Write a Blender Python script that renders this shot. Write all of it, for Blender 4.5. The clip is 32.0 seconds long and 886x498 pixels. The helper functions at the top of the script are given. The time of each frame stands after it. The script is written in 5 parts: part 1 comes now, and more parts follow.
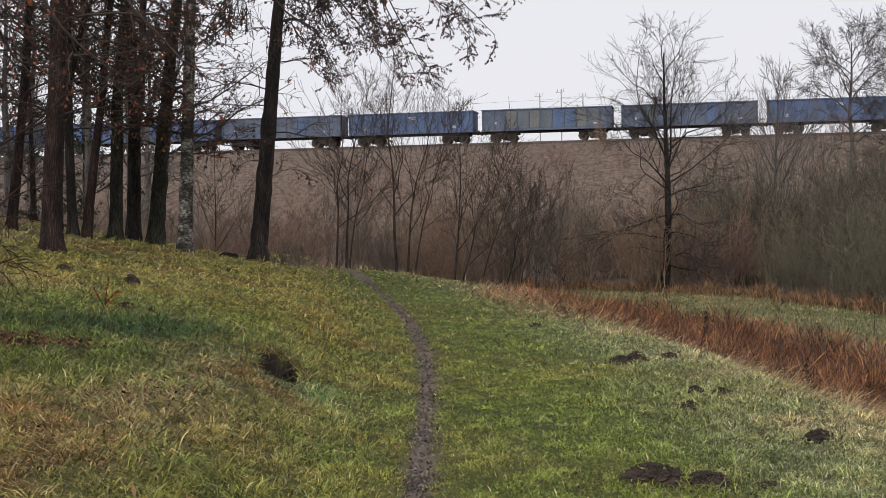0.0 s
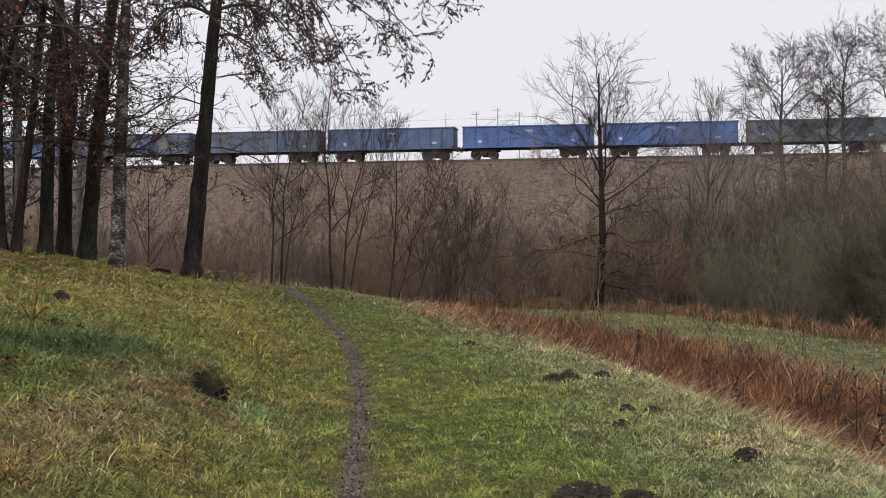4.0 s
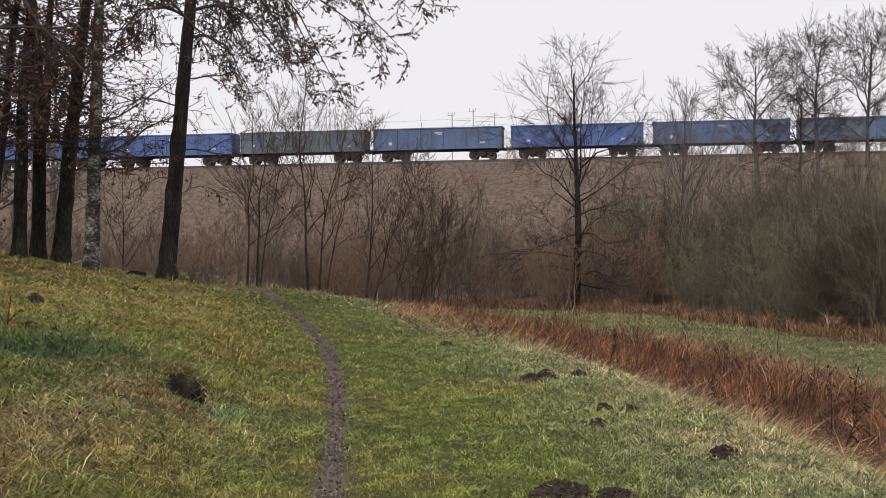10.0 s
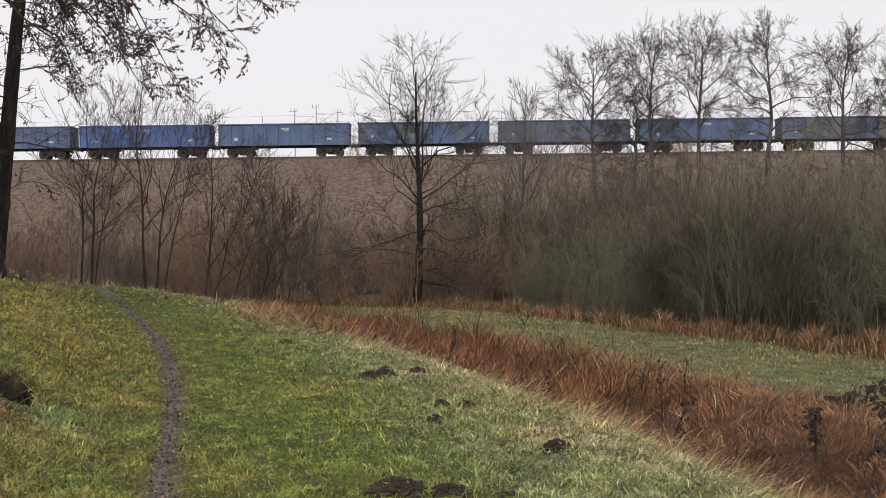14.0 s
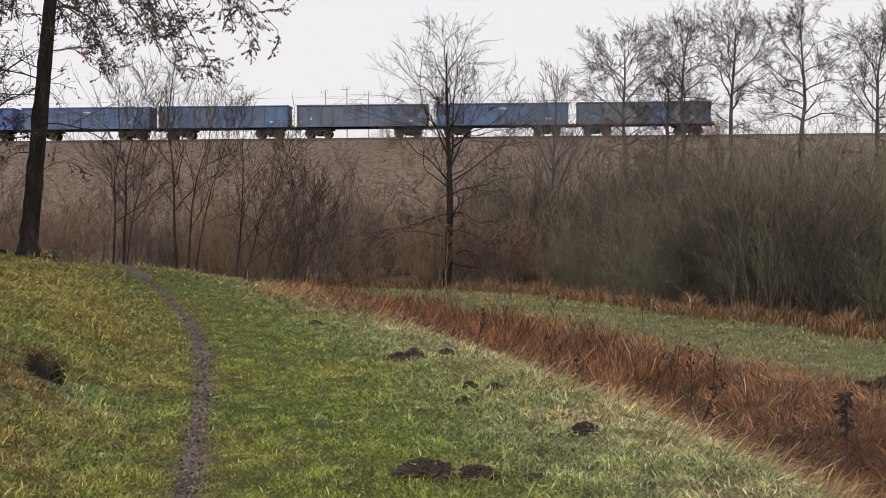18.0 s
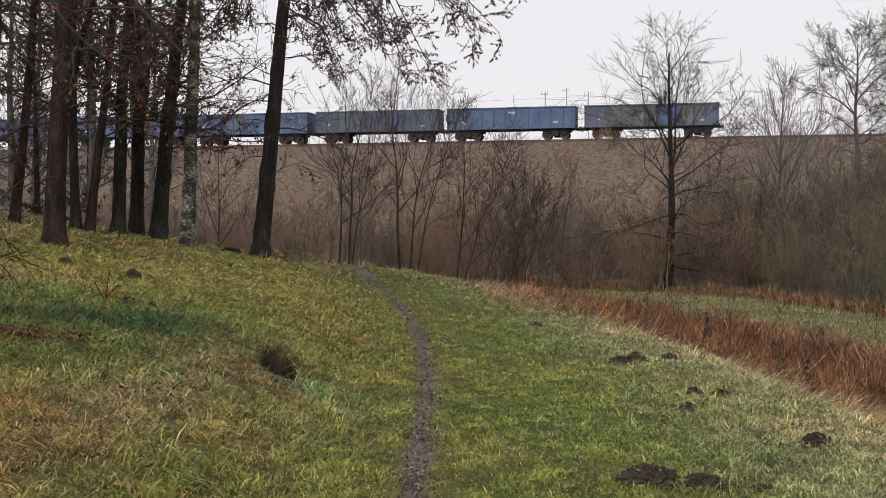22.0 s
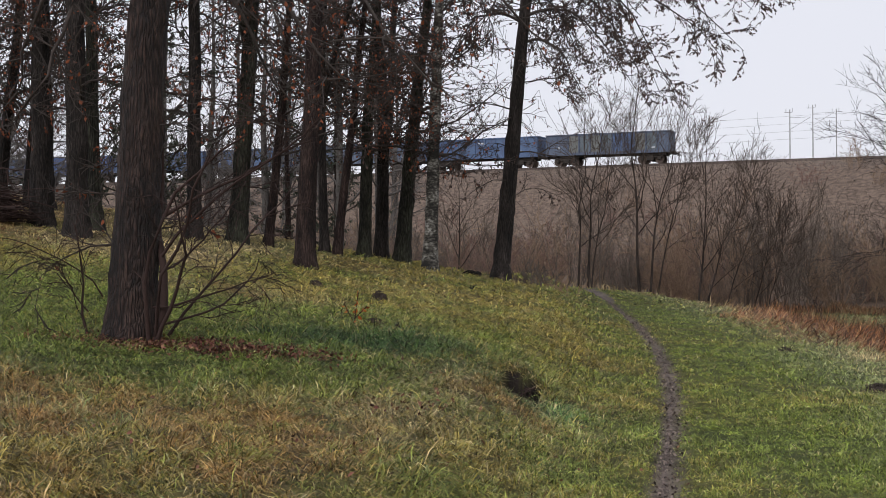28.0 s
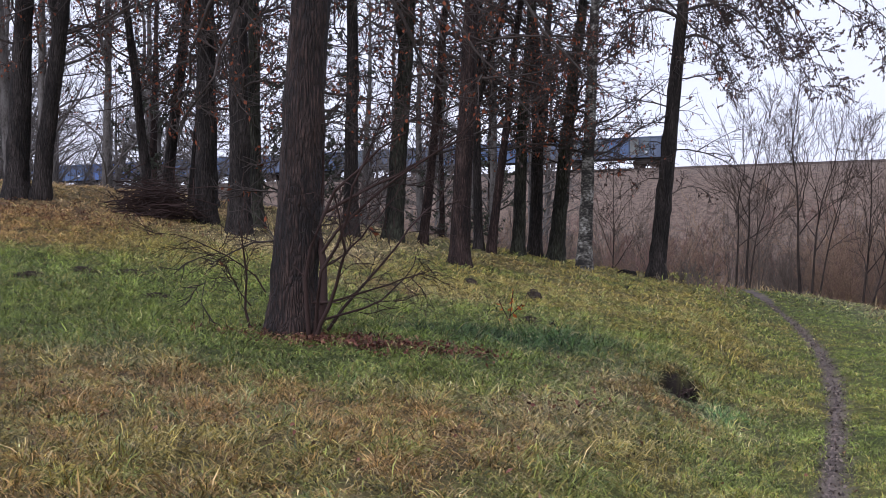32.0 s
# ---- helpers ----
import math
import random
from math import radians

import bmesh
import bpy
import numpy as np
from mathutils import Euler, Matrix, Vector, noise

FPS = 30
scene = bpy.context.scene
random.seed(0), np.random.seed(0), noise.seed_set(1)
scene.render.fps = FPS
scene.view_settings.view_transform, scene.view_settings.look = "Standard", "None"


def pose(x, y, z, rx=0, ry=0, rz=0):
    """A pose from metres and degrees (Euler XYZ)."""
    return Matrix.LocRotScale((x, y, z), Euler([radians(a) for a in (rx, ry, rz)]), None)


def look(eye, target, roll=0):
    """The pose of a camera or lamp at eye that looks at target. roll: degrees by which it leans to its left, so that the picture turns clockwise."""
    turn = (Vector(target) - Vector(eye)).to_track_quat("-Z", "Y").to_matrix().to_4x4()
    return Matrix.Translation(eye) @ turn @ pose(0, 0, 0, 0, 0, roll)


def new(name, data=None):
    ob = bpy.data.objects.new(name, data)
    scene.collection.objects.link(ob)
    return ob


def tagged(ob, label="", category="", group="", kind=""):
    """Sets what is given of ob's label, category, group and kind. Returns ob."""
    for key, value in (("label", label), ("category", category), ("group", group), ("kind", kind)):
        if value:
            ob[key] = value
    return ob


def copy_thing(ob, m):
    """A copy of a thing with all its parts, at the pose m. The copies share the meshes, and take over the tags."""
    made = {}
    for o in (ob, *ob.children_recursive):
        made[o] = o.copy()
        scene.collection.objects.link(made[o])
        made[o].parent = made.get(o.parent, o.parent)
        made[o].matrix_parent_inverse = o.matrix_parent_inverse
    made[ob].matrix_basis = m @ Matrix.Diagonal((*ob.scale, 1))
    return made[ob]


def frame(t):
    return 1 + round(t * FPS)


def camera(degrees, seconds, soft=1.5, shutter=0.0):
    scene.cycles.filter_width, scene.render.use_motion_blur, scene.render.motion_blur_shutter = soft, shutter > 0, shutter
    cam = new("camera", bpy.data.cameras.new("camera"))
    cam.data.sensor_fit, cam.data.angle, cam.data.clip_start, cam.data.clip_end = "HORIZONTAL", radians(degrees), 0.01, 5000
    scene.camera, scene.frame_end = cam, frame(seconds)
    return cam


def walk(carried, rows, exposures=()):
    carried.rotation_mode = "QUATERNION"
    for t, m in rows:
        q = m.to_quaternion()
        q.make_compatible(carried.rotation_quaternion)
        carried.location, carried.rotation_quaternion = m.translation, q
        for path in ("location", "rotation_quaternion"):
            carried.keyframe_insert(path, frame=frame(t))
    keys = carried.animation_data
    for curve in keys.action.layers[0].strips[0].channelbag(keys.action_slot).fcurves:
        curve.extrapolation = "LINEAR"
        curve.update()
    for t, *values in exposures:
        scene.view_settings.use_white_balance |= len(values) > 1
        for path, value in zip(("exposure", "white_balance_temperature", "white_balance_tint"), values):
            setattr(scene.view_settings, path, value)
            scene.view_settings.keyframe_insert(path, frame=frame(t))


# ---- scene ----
# The camera stands still and turns in the hand: seconds, sway in x and z, yaw, pitch, roll.
cam = camera(39.32, 32.0, soft=0.5)
EYE = 1.6
PATH = [
    (0.0, -0.017, -0.005, 0.00, -1.00, -0.84),
    (0.5, -0.015, -0.009, -0.03, -1.23, -0.91),
    (1.0, -0.020, -0.007, -0.06, -1.33, -0.93),
    (1.5, -0.016, 0.000, -0.02, -1.22, -0.73),
    (2.0, -0.015, -0.001, -0.46, -0.93, -0.56),
    (2.5, -0.013, -0.004, -1.21, -0.64, -0.32),
    (3.0, -0.008, -0.000, -2.21, -0.52, -0.23),
    (3.5, -0.008, -0.000, -2.54, -0.38, -0.32),
    (4.0, -0.000, 0.004, -2.96, -0.24, -0.40),
    (4.5, 0.002, 0.001, -3.35, -0.06, -0.45),
    (5.5, 0.004, 0.001, -4.06, 0.28, -0.57),
    (6.5, 0.006, 0.001, -4.42, 0.51, -0.54),
    (7.0, 0.010, -0.002, -4.41, 0.65, -0.61),
    (7.5, 0.011, 0.001, -4.38, 0.57, -0.71),
    (8.0, 0.008, -0.002, -4.35, 0.07, -0.78),
    (8.5, 0.003, -0.006, -4.31, -0.12, -0.64),
    (9.0, -0.001, -0.000, -4.30, -0.09, -0.71),
    (9.5, 0.003, 0.002, -4.17, -0.00, -0.80),
    (10.0, -0.002, -0.005, -4.06, -0.20, -0.71),
    (10.5, -0.001, -0.005, -4.01, -0.40, -0.68),
    (11.0, -0.001, -0.005, -3.98, -0.28, -0.71),
    (11.5, -0.004, -0.002, -3.94, -0.14, -0.61),
    (12.0, 0.017, -0.001, -5.61, -0.03, -0.79),
    (12.5, 0.025, -0.001, -7.86, -0.09, -0.43),
    (13.0, 0.033, 0.001, -9.45, -0.31, -0.41),
    (13.5, 0.036, 0.000, -10.17, -0.36, -0.53),
    (14.0, 0.049, -0.001, -11.28, -0.42, -0.62),
    (14.5, 0.051, -0.001, -12.32, -0.78, -0.72),
    (15.5, 0.062, 0.004, -13.30, -0.78, -0.90),
    (16.5, 0.071, 0.009, -12.61, -1.12, -0.54),
    (17.0, 0.063, 0.010, -11.83, -1.16, -0.58),
    (17.5, 0.063, 0.010, -11.15, -1.31, -0.58),
    (18.0, 0.055, -0.001, -9.89, -1.24, -0.35),
    (18.5, 0.047, 0.005, -7.80, -1.15, -0.40),
    (19.0, 0.041, 0.005, -5.93, -0.99, -0.42),
    (19.5, 0.039, 0.005, -4.81, -1.18, -0.47),
    (20.0, 0.039, 0.008, -3.74, -1.16, -0.34),
    (20.5, 0.034, 0.007, -2.59, -1.01, -0.37),
    (21.0, 0.024, 0.002, -1.74, -0.97, -0.25),
    (21.5, 0.021, 0.005, -0.85, -0.87, -0.22),
    (22.0, 0.017, 0.008, 0.18, -1.13, -0.18),
    (22.5, 0.013, 0.009, 0.39, -1.36, -0.16),
    (23.0, 0.009, 0.006, 0.71, -1.23, 0.04),
    (23.5, 0.004, 0.010, 1.85, -1.12, 0.14),
    (24.0, 0.005, -0.000, 3.94, -0.94, 0.12),
    (24.5, -0.006, 0.005, 5.54, -0.61, -0.04),
    (25.0, 0.008, 0.000, 6.74, -0.41, -0.04),
    (25.5, -0.022, 0.000, 8.27, -0.26, -0.13),
    (26.5, -0.027, -0.001, 9.83, -0.33, -0.12),
    (27.5, -0.031, -0.002, 10.48, -0.15, -0.41),
    (28.0, -0.041, -0.000, 11.10, -0.01, -0.41),
    (28.5, -0.055, 0.009, 12.10, 0.12, -0.23),
    (29.0, -0.065, 0.000, 13.87, 0.24, -0.04),
    (29.5, -0.075, -0.001, 15.17, -0.22, -0.06),
    (30.0, -0.080, -0.004, 15.50, -0.14, -0.06),
    (30.5, -0.084, -0.009, 16.40, -0.17, 0.26),
    (31.0, -0.088, -0.011, 17.40, -0.08, 0.24),
    (31.5, -0.085, -0.012, 18.01, -0.13, 0.04),
    (32.0, -0.083, -0.014, 18.12, -0.02, -0.08),
]


def handheld(dx, dz, yaw, pitch, roll):
    return pose(dx, 0, EYE + dz, 90 + pitch, 0, yaw) @ pose(0, 0, 0, 0, 0, roll)


walk(cam, [(t, handheld(*row)) for t, *row in PATH],
     [(0.0, 0.02, 6450, 12), (4.0, 0.02, 6450, 12), (9.0, 0.06, 6600, 12.5), (14.0, 0.08, 6650, 12.5), (19.0, 0.08, 6700, 12.5), (23.0, 0.05, 6600, 12.5), (28.0, 0.0, 6250, 12.5), (30.0, 0.09, 5900, 13.5), (31.0, 0.05, 5680, 17), (32.0, 0.27, 5650, 19)])

# ---- overcast daylight ----
world = bpy.data.worlds.new("overcast_sky")
scene.world = world
world.use_nodes = True
wn = world.node_tree
wn.nodes.clear()
sky = wn.nodes.new("ShaderNodeTexSky")
sky.sky_type, sky.sun_disc = "NISHITA", False
sky.sun_elevation, sky.sun_rotation = radians(24), radians(150)
sky.air_density, sky.dust_density = 1.0, 4.0
cloud = wn.nodes.new("ShaderNodeMix")
cloud.data_type = "RGBA"
cloud.inputs[0].default_value = 0.93
cloud.inputs[7].default_value = (8.5, 8.52, 8.85, 1)
back = wn.nodes.new("ShaderNodeBackground")
back.inputs[1].default_value = 0.1
wout = wn.nodes.new("ShaderNodeOutputWorld")
wn.links.new(sky.outputs[0], cloud.inputs[6])
wn.links.new(cloud.outputs[2], back.inputs[0])
wn.links.new(back.outputs[0], wout.inputs[0])

sun = new("sun", bpy.data.lights.new("sun", "SUN"))
sun.data.energy, sun.data.angle, sun.data.color = 1.5, radians(40), (1.0, 0.97, 0.93)
sun.matrix_world = look((-14, -30, 22), (0, 0, 0))


# ---- materials ----
def material(name, stops, scale=4.0, rough=0.85, bump=0.3, metal=0.0, stretch=(1, 1, 1), detail=6.0, fine=9.0, attr="", island=0.0, spec=0.3, coords="Object", crack=0.0):
    """Noise at two sizes through a colour ramp, with relief; attr multiplies in a colour attribute, island varies loose pieces, crack cuts bark into plates."""
    m = bpy.data.materials.new(name)
    m.use_nodes = True
    t = m.node_tree
    b = t.nodes["Principled BSDF"]
    b.inputs["Roughness"].default_value, b.inputs["Metallic"].default_value = rough, metal
    b.inputs["Specular IOR Level"].default_value = spec
    c, mp = t.nodes.new("ShaderNodeTexCoord"), t.nodes.new("ShaderNodeMapping")
    mp.inputs["Scale"].default_value = stretch
    t.links.new(c.outputs[coords], mp.inputs[0])
    n1, n2 = t.nodes.new("ShaderNodeTexNoise"), t.nodes.new("ShaderNodeTexNoise")
    n1.inputs["Scale"].default_value, n1.inputs["Detail"].default_value = scale, detail
    n2.inputs["Scale"].default_value, n2.inputs["Detail"].default_value = scale * fine, 3.0
    for n in (n1, n2):
        t.links.new(mp.outputs[0], n.inputs["Vector"])
    add = t.nodes.new("ShaderNodeMath")
    add.operation = "MULTIPLY_ADD"
    add.inputs[1].default_value = 0.45
    t.links.new(n2.outputs[0], add.inputs[0])
    half = t.nodes.new("ShaderNodeMath")
    half.operation, half.inputs[1].default_value = "MULTIPLY", 0.6
    t.links.new(n1.outputs[0], half.inputs[0])
    t.links.new(half.outputs[0], add.inputs[2])
    fac = add.outputs[0]
    if island:
        g = t.nodes.new("ShaderNodeNewGeometry")
        k = t.nodes.new("ShaderNodeMath")
        k.operation, k.inputs[1].default_value = "MULTIPLY_ADD", island
        t.links.new(g.outputs["Random Per Island"], k.inputs[0])
        off = t.nodes.new("ShaderNodeMath")
        off.operation, off.inputs[1].default_value = "SUBTRACT", island / 2
        t.links.new(fac, off.inputs[0])
        t.links.new(off.outputs[0], k.inputs[2])
        fac = k.outputs[0]
    ramp = t.nodes.new("ShaderNodeValToRGB")
    e = ramp.color_ramp.elements
    while len(e) < len(stops):
        e.new(0.5)
    for el, (p, col) in zip(e, stops):
        el.position, el.color = p, (*col, 1)
    t.links.new(fac, ramp.inputs[0])
    col = ramp.outputs[0]
    if attr:
        at = t.nodes.new("ShaderNodeAttribute")
        at.attribute_name = attr
        mx = t.nodes.new("ShaderNodeMix")
        mx.data_type, mx.blend_type = "RGBA", "MULTIPLY"
        mx.inputs[0].default_value = 1
        t.links.new(col, mx.inputs[6])
        t.links.new(at.outputs["Color"], mx.inputs[7])
        col = mx.outputs[2]
    height = add.outputs[0]
    if crack:
        vor, warp = t.nodes.new("ShaderNodeTexVoronoi"), t.nodes.new("ShaderNodeMix")
        vor.feature, vor.inputs["Scale"].default_value = "DISTANCE_TO_EDGE", crack
        warp.data_type, warp.inputs[0].default_value = "VECTOR", 0.1
        long = t.nodes.new("ShaderNodeMapping")
        long.inputs["Scale"].default_value = (1, 1, 0.45)
        t.links.new(mp.outputs[0], long.inputs[0])
        t.links.new(long.outputs[0], warp.inputs[4])
        t.links.new(n1.outputs["Color"], warp.inputs[5])
        t.links.new(warp.outputs[1], vor.inputs["Vector"])
        cut, mx = t.nodes.new("ShaderNodeMapRange"), t.nodes.new("ShaderNodeMix")
        cut.inputs[2].default_value, cut.inputs[3].default_value, cut.inputs[4].default_value = 0.3, 0.5, 1.15
        mx.data_type, mx.blend_type, mx.inputs[0].default_value = "RGBA", "MULTIPLY", 1
        t.links.new(vor.outputs["Distance"], cut.inputs[0])
        t.links.new(col, mx.inputs[6])
        t.links.new(cut.outputs[0], mx.inputs[7])
        col = mx.outputs[2]
        both = t.nodes.new("ShaderNodeMath")
        both.operation = "ADD"
        t.links.new(cut.outputs[0], both.inputs[0])
        t.links.new(add.outputs[0], both.inputs[1])
        height = both.outputs[0]
    t.links.new(col, b.inputs["Base Color"])
    if bump:
        bp = t.nodes.new("ShaderNodeBump")
        bp.inputs["Strength"].default_value, bp.inputs["Distance"].default_value = bump, 0.03
        t.links.new(height, bp.inputs["Height"])
        t.links.new(bp.outputs[0], b.inputs["Normal"])
    return m


def bark3(a, b, c):
    return [(0.42, a), (0.52, b), (0.64, c)]


def flat3(a, b, c=None):
    return [(0.3, a), (0.55, b)] + ([(0.75, c)] if c else [])


BARK = material("bark_dark", bark3((0.011, 0.009, 0.008), (0.027, 0.021, 0.018), (0.056, 0.046, 0.041)), 5, 0.92, 0.9, stretch=(1, 1, 0.22), crack=30)
BARK_RED = material("bark_reddish", bark3((0.013, 0.008, 0.007), (0.032, 0.018, 0.015), (0.066, 0.042, 0.034)), 6, 0.9, 1.0, stretch=(1, 1, 0.25), crack=28)
BARK_OLD = material("bark_old", bark3((0.011, 0.006, 0.005), (0.027, 0.0145, 0.011), (0.068, 0.040, 0.031)), 4, 0.85, 1.0, stretch=(1, 1, 0.28), fine=8, detail=9.0, crack=32, spec=0.45)
BARK_MOSS = material("bark_mossy", bark3((0.013, 0.012, 0.009), (0.034, 0.032, 0.023), (0.066, 0.068, 0.046)), 3, 0.92, 0.9, stretch=(1, 1, 0.3), crack=26)
BARK_GREY = material("bark_grey", bark3((0.05, 0.045, 0.04), (0.10, 0.09, 0.082), (0.15, 0.14, 0.13)), 5, 0.95, 0.7, stretch=(1, 1, 0.3))
TWIG = material("twig", flat3((0.02, 0.016, 0.014), (0.055, 0.043, 0.037)), 3, 0.9, 0)
TWIG_RED = material("twig_red", flat3((0.108, 0.064, 0.054), (0.25, 0.157, 0.13)), 0.5, 0.9, 0, island=0.3)
TWIG_SHOOT = material("twig_shoot", flat3((0.014, 0.009, 0.008), (0.042, 0.024, 0.02)), 0.5, 0.9, 0, island=0.3)
TWIG_GREY = material("twig_grey", flat3((0.085, 0.075, 0.068), (0.15, 0.135, 0.125)), 3, 0.9, 0, island=0.3)
BARK_ALDER = material("bark_alder", bark3((0.045, 0.041, 0.039), (0.085, 0.078, 0.073), (0.13, 0.12, 0.113)), 5, 0.95, 0.7, stretch=(1, 1, 0.3))
TWIG_ALDER = material("twig_alder", flat3((0.045, 0.04, 0.038), (0.10, 0.09, 0.085)), 3, 0.9, 0, island=0.3)
BARK_SAP = material("bark_sapling", bark3((0.02, 0.015, 0.013), (0.045, 0.033, 0.027), (0.075, 0.058, 0.05)), 6, 0.9, 0.5, stretch=(1, 1, 0.3))
TWIG_SAP = material("twig_sapling", flat3((0.035, 0.027, 0.022), (0.085, 0.062, 0.048)), 3, 0.9, 0, island=0.3)
TWIG_OLIVE = material("twig_olive", flat3((0.095, 0.087, 0.06), (0.215, 0.195, 0.135)), 0.5, 0.9, 0, island=0.35)
TWIG_BROWN = material("twig_brown", flat3((0.132, 0.09, 0.064), (0.315, 0.217, 0.145)), 0.5, 0.9, 0, island=0.35)
TWIG_DIM = material("twig_dim", flat3((0.08, 0.063, 0.052), (0.16, 0.128, 0.102)), 0.5, 0.9, 0, island=0.35)
TWIG_DUSK = material("twig_dusky", flat3((0.055, 0.046, 0.036), (0.12, 0.1, 0.078)), 0.5, 0.9, 0, island=0.35)
LEAF_DARK = material("leaf_withered_dark", flat3((0.03, 0.02, 0.017), (0.085, 0.052, 0.04)), 2, 0.8, 0, island=0.5)
LEAF_RUST = material("leaf_withered_rust", flat3((0.075, 0.024, 0.013), (0.23, 0.068, 0.028)), 2, 0.8, 0, island=0.5)
LEAF_RED = material("leaf_fallen_red", flat3((0.04, 0.014, 0.010), (0.12, 0.04, 0.027), (0.2, 0.085, 0.055)), 2, 0.8, 0, island=0.6)
LEAF_FALLEN = material("leaf_fallen", flat3((0.08, 0.036, 0.022), (0.19, 0.09, 0.05), (0.28, 0.16, 0.09)), 2, 0.8, 0, island=0.6)
LEAF_TRODDEN = material("leaf_trodden", flat3((0.05, 0.038, 0.033), (0.13, 0.1, 0.086), (0.25, 0.195, 0.16)), 2, 0.7, 0, island=0.7)
NEEDLE = material("needles", flat3((0.02, 0.026, 0.016), (0.055, 0.06, 0.04)), 2, 0.8, 0, island=0.5)
SOIL = material("crumbly_soil", flat3((0.02, 0.015, 0.012), (0.06, 0.045, 0.036), (0.125, 0.097, 0.075)), 14, 0.95, 1.0)


# ---- mesh helpers ----
RNG = np.random.default_rng(7)


def mesh_np(name, verts, faces, mat, smooth=True, colours=None):
    """A mesh from arrays of vertices and of three- or four-cornered faces."""
    me = bpy.data.meshes.new(name)
    verts, faces = np.asarray(verts, np.float32), np.asarray(faces, np.int32)
    n, k = faces.shape
    me.vertices.add(len(verts))
    me.vertices.foreach_set("co", verts.ravel())
    me.loops.add(n * k)
    me.loops.foreach_set("vertex_index", faces.ravel())
    me.polygons.add(n)
    me.polygons.foreach_set("loop_start", np.arange(0, n * k, k, dtype=np.int32))
    me.polygons.foreach_set("use_smooth", np.full(n, smooth))
    if colours is not None:
        layer = me.color_attributes.new("tone", "FLOAT_COLOR", "POINT")
        layer.data.foreach_set("color", np.c_[colours, np.ones(len(colours))].astype(np.float32).ravel())
    me.update(calc_edges=True)
    me.materials.append(mat)
    return me


def child(name, me, parent, label=""):
    ob = new(name, me)
    ob.parent = parent
    return tagged(ob, label)


def part(name, bm, mat, parent, label=""):
    me = bpy.data.meshes.new(name)
    bm.to_mesh(me)
    bm.free()
    me.materials.append(mat)
    return child(name, me, parent, label)


def box(bm, cx, cy, cz, sx, sy, sz, bevel=0.0, turn=None):
    m = Matrix.Translation((cx, cy, cz)) @ (turn or Matrix()) @ Matrix.Diagonal((sx, sy, sz, 1))
    made = bmesh.ops.create_cube(bm, size=1, matrix=m)
    if bevel:
        edges = list({e for v in made["verts"] for e in v.link_edges})
        bmesh.ops.bevel(bm, geom=edges, offset=bevel, segments=1, affect="EDGES")


def rod(bm, a, b, r, sides=8, r2=None):
    a, b = Vector(a), Vector(b)
    q = (b - a).to_track_quat("Z", "Y").to_matrix().to_4x4()
    bmesh.ops.create_cone(bm, cap_ends=True, segments=sides, radius1=r, radius2=r if r2 is None else r2, depth=(b - a).length,
                          matrix=Matrix.Translation((a + b) / 2) @ q)


def unit(v):
    return v / np.maximum(np.linalg.norm(v, axis=-1, keepdims=True), 1e-9)


def tubes(polys, rads, sides, rough=0.0):
    """Tapered tubes along polylines: polys (N, P, 3), rads (N, P); rough makes the skin uneven."""
    n, p, _ = polys.shape
    tan = unit(np.gradient(polys, axis=1))
    ref = np.where(np.abs(tan[..., 2:]) > 0.9, np.array([1.0, 0, 0]), np.array([0, 0, 1.0]))
    u = unit(np.cross(tan, ref))
    w = np.cross(tan, u)
    a = np.arange(sides) * 2 * np.pi / sides
    skin = rads[:, :, None, None] * (1 + rough * RNG.normal(size=(n, p, sides, 1)))
    ring = polys[:, :, None] + skin * (np.cos(a)[:, None] * u[:, :, None] + np.sin(a)[:, None] * w[:, :, None])
    i = np.arange(n * p * sides).reshape(n, p, sides)
    j = np.roll(i, -1, axis=2)
    quads = np.stack([i[:, :-1], j[:, :-1], j[:, 1:], i[:, 1:]], -1).reshape(-1, 4)
    return ring.reshape(-1, 3), quads


def merge(pieces):
    vs, fs, o = [], [], 0
    for v, f in pieces:
        vs.append(v)
        fs.append(f + o)
        o += len(v)
    return np.concatenate(vs), np.concatenate(fs)


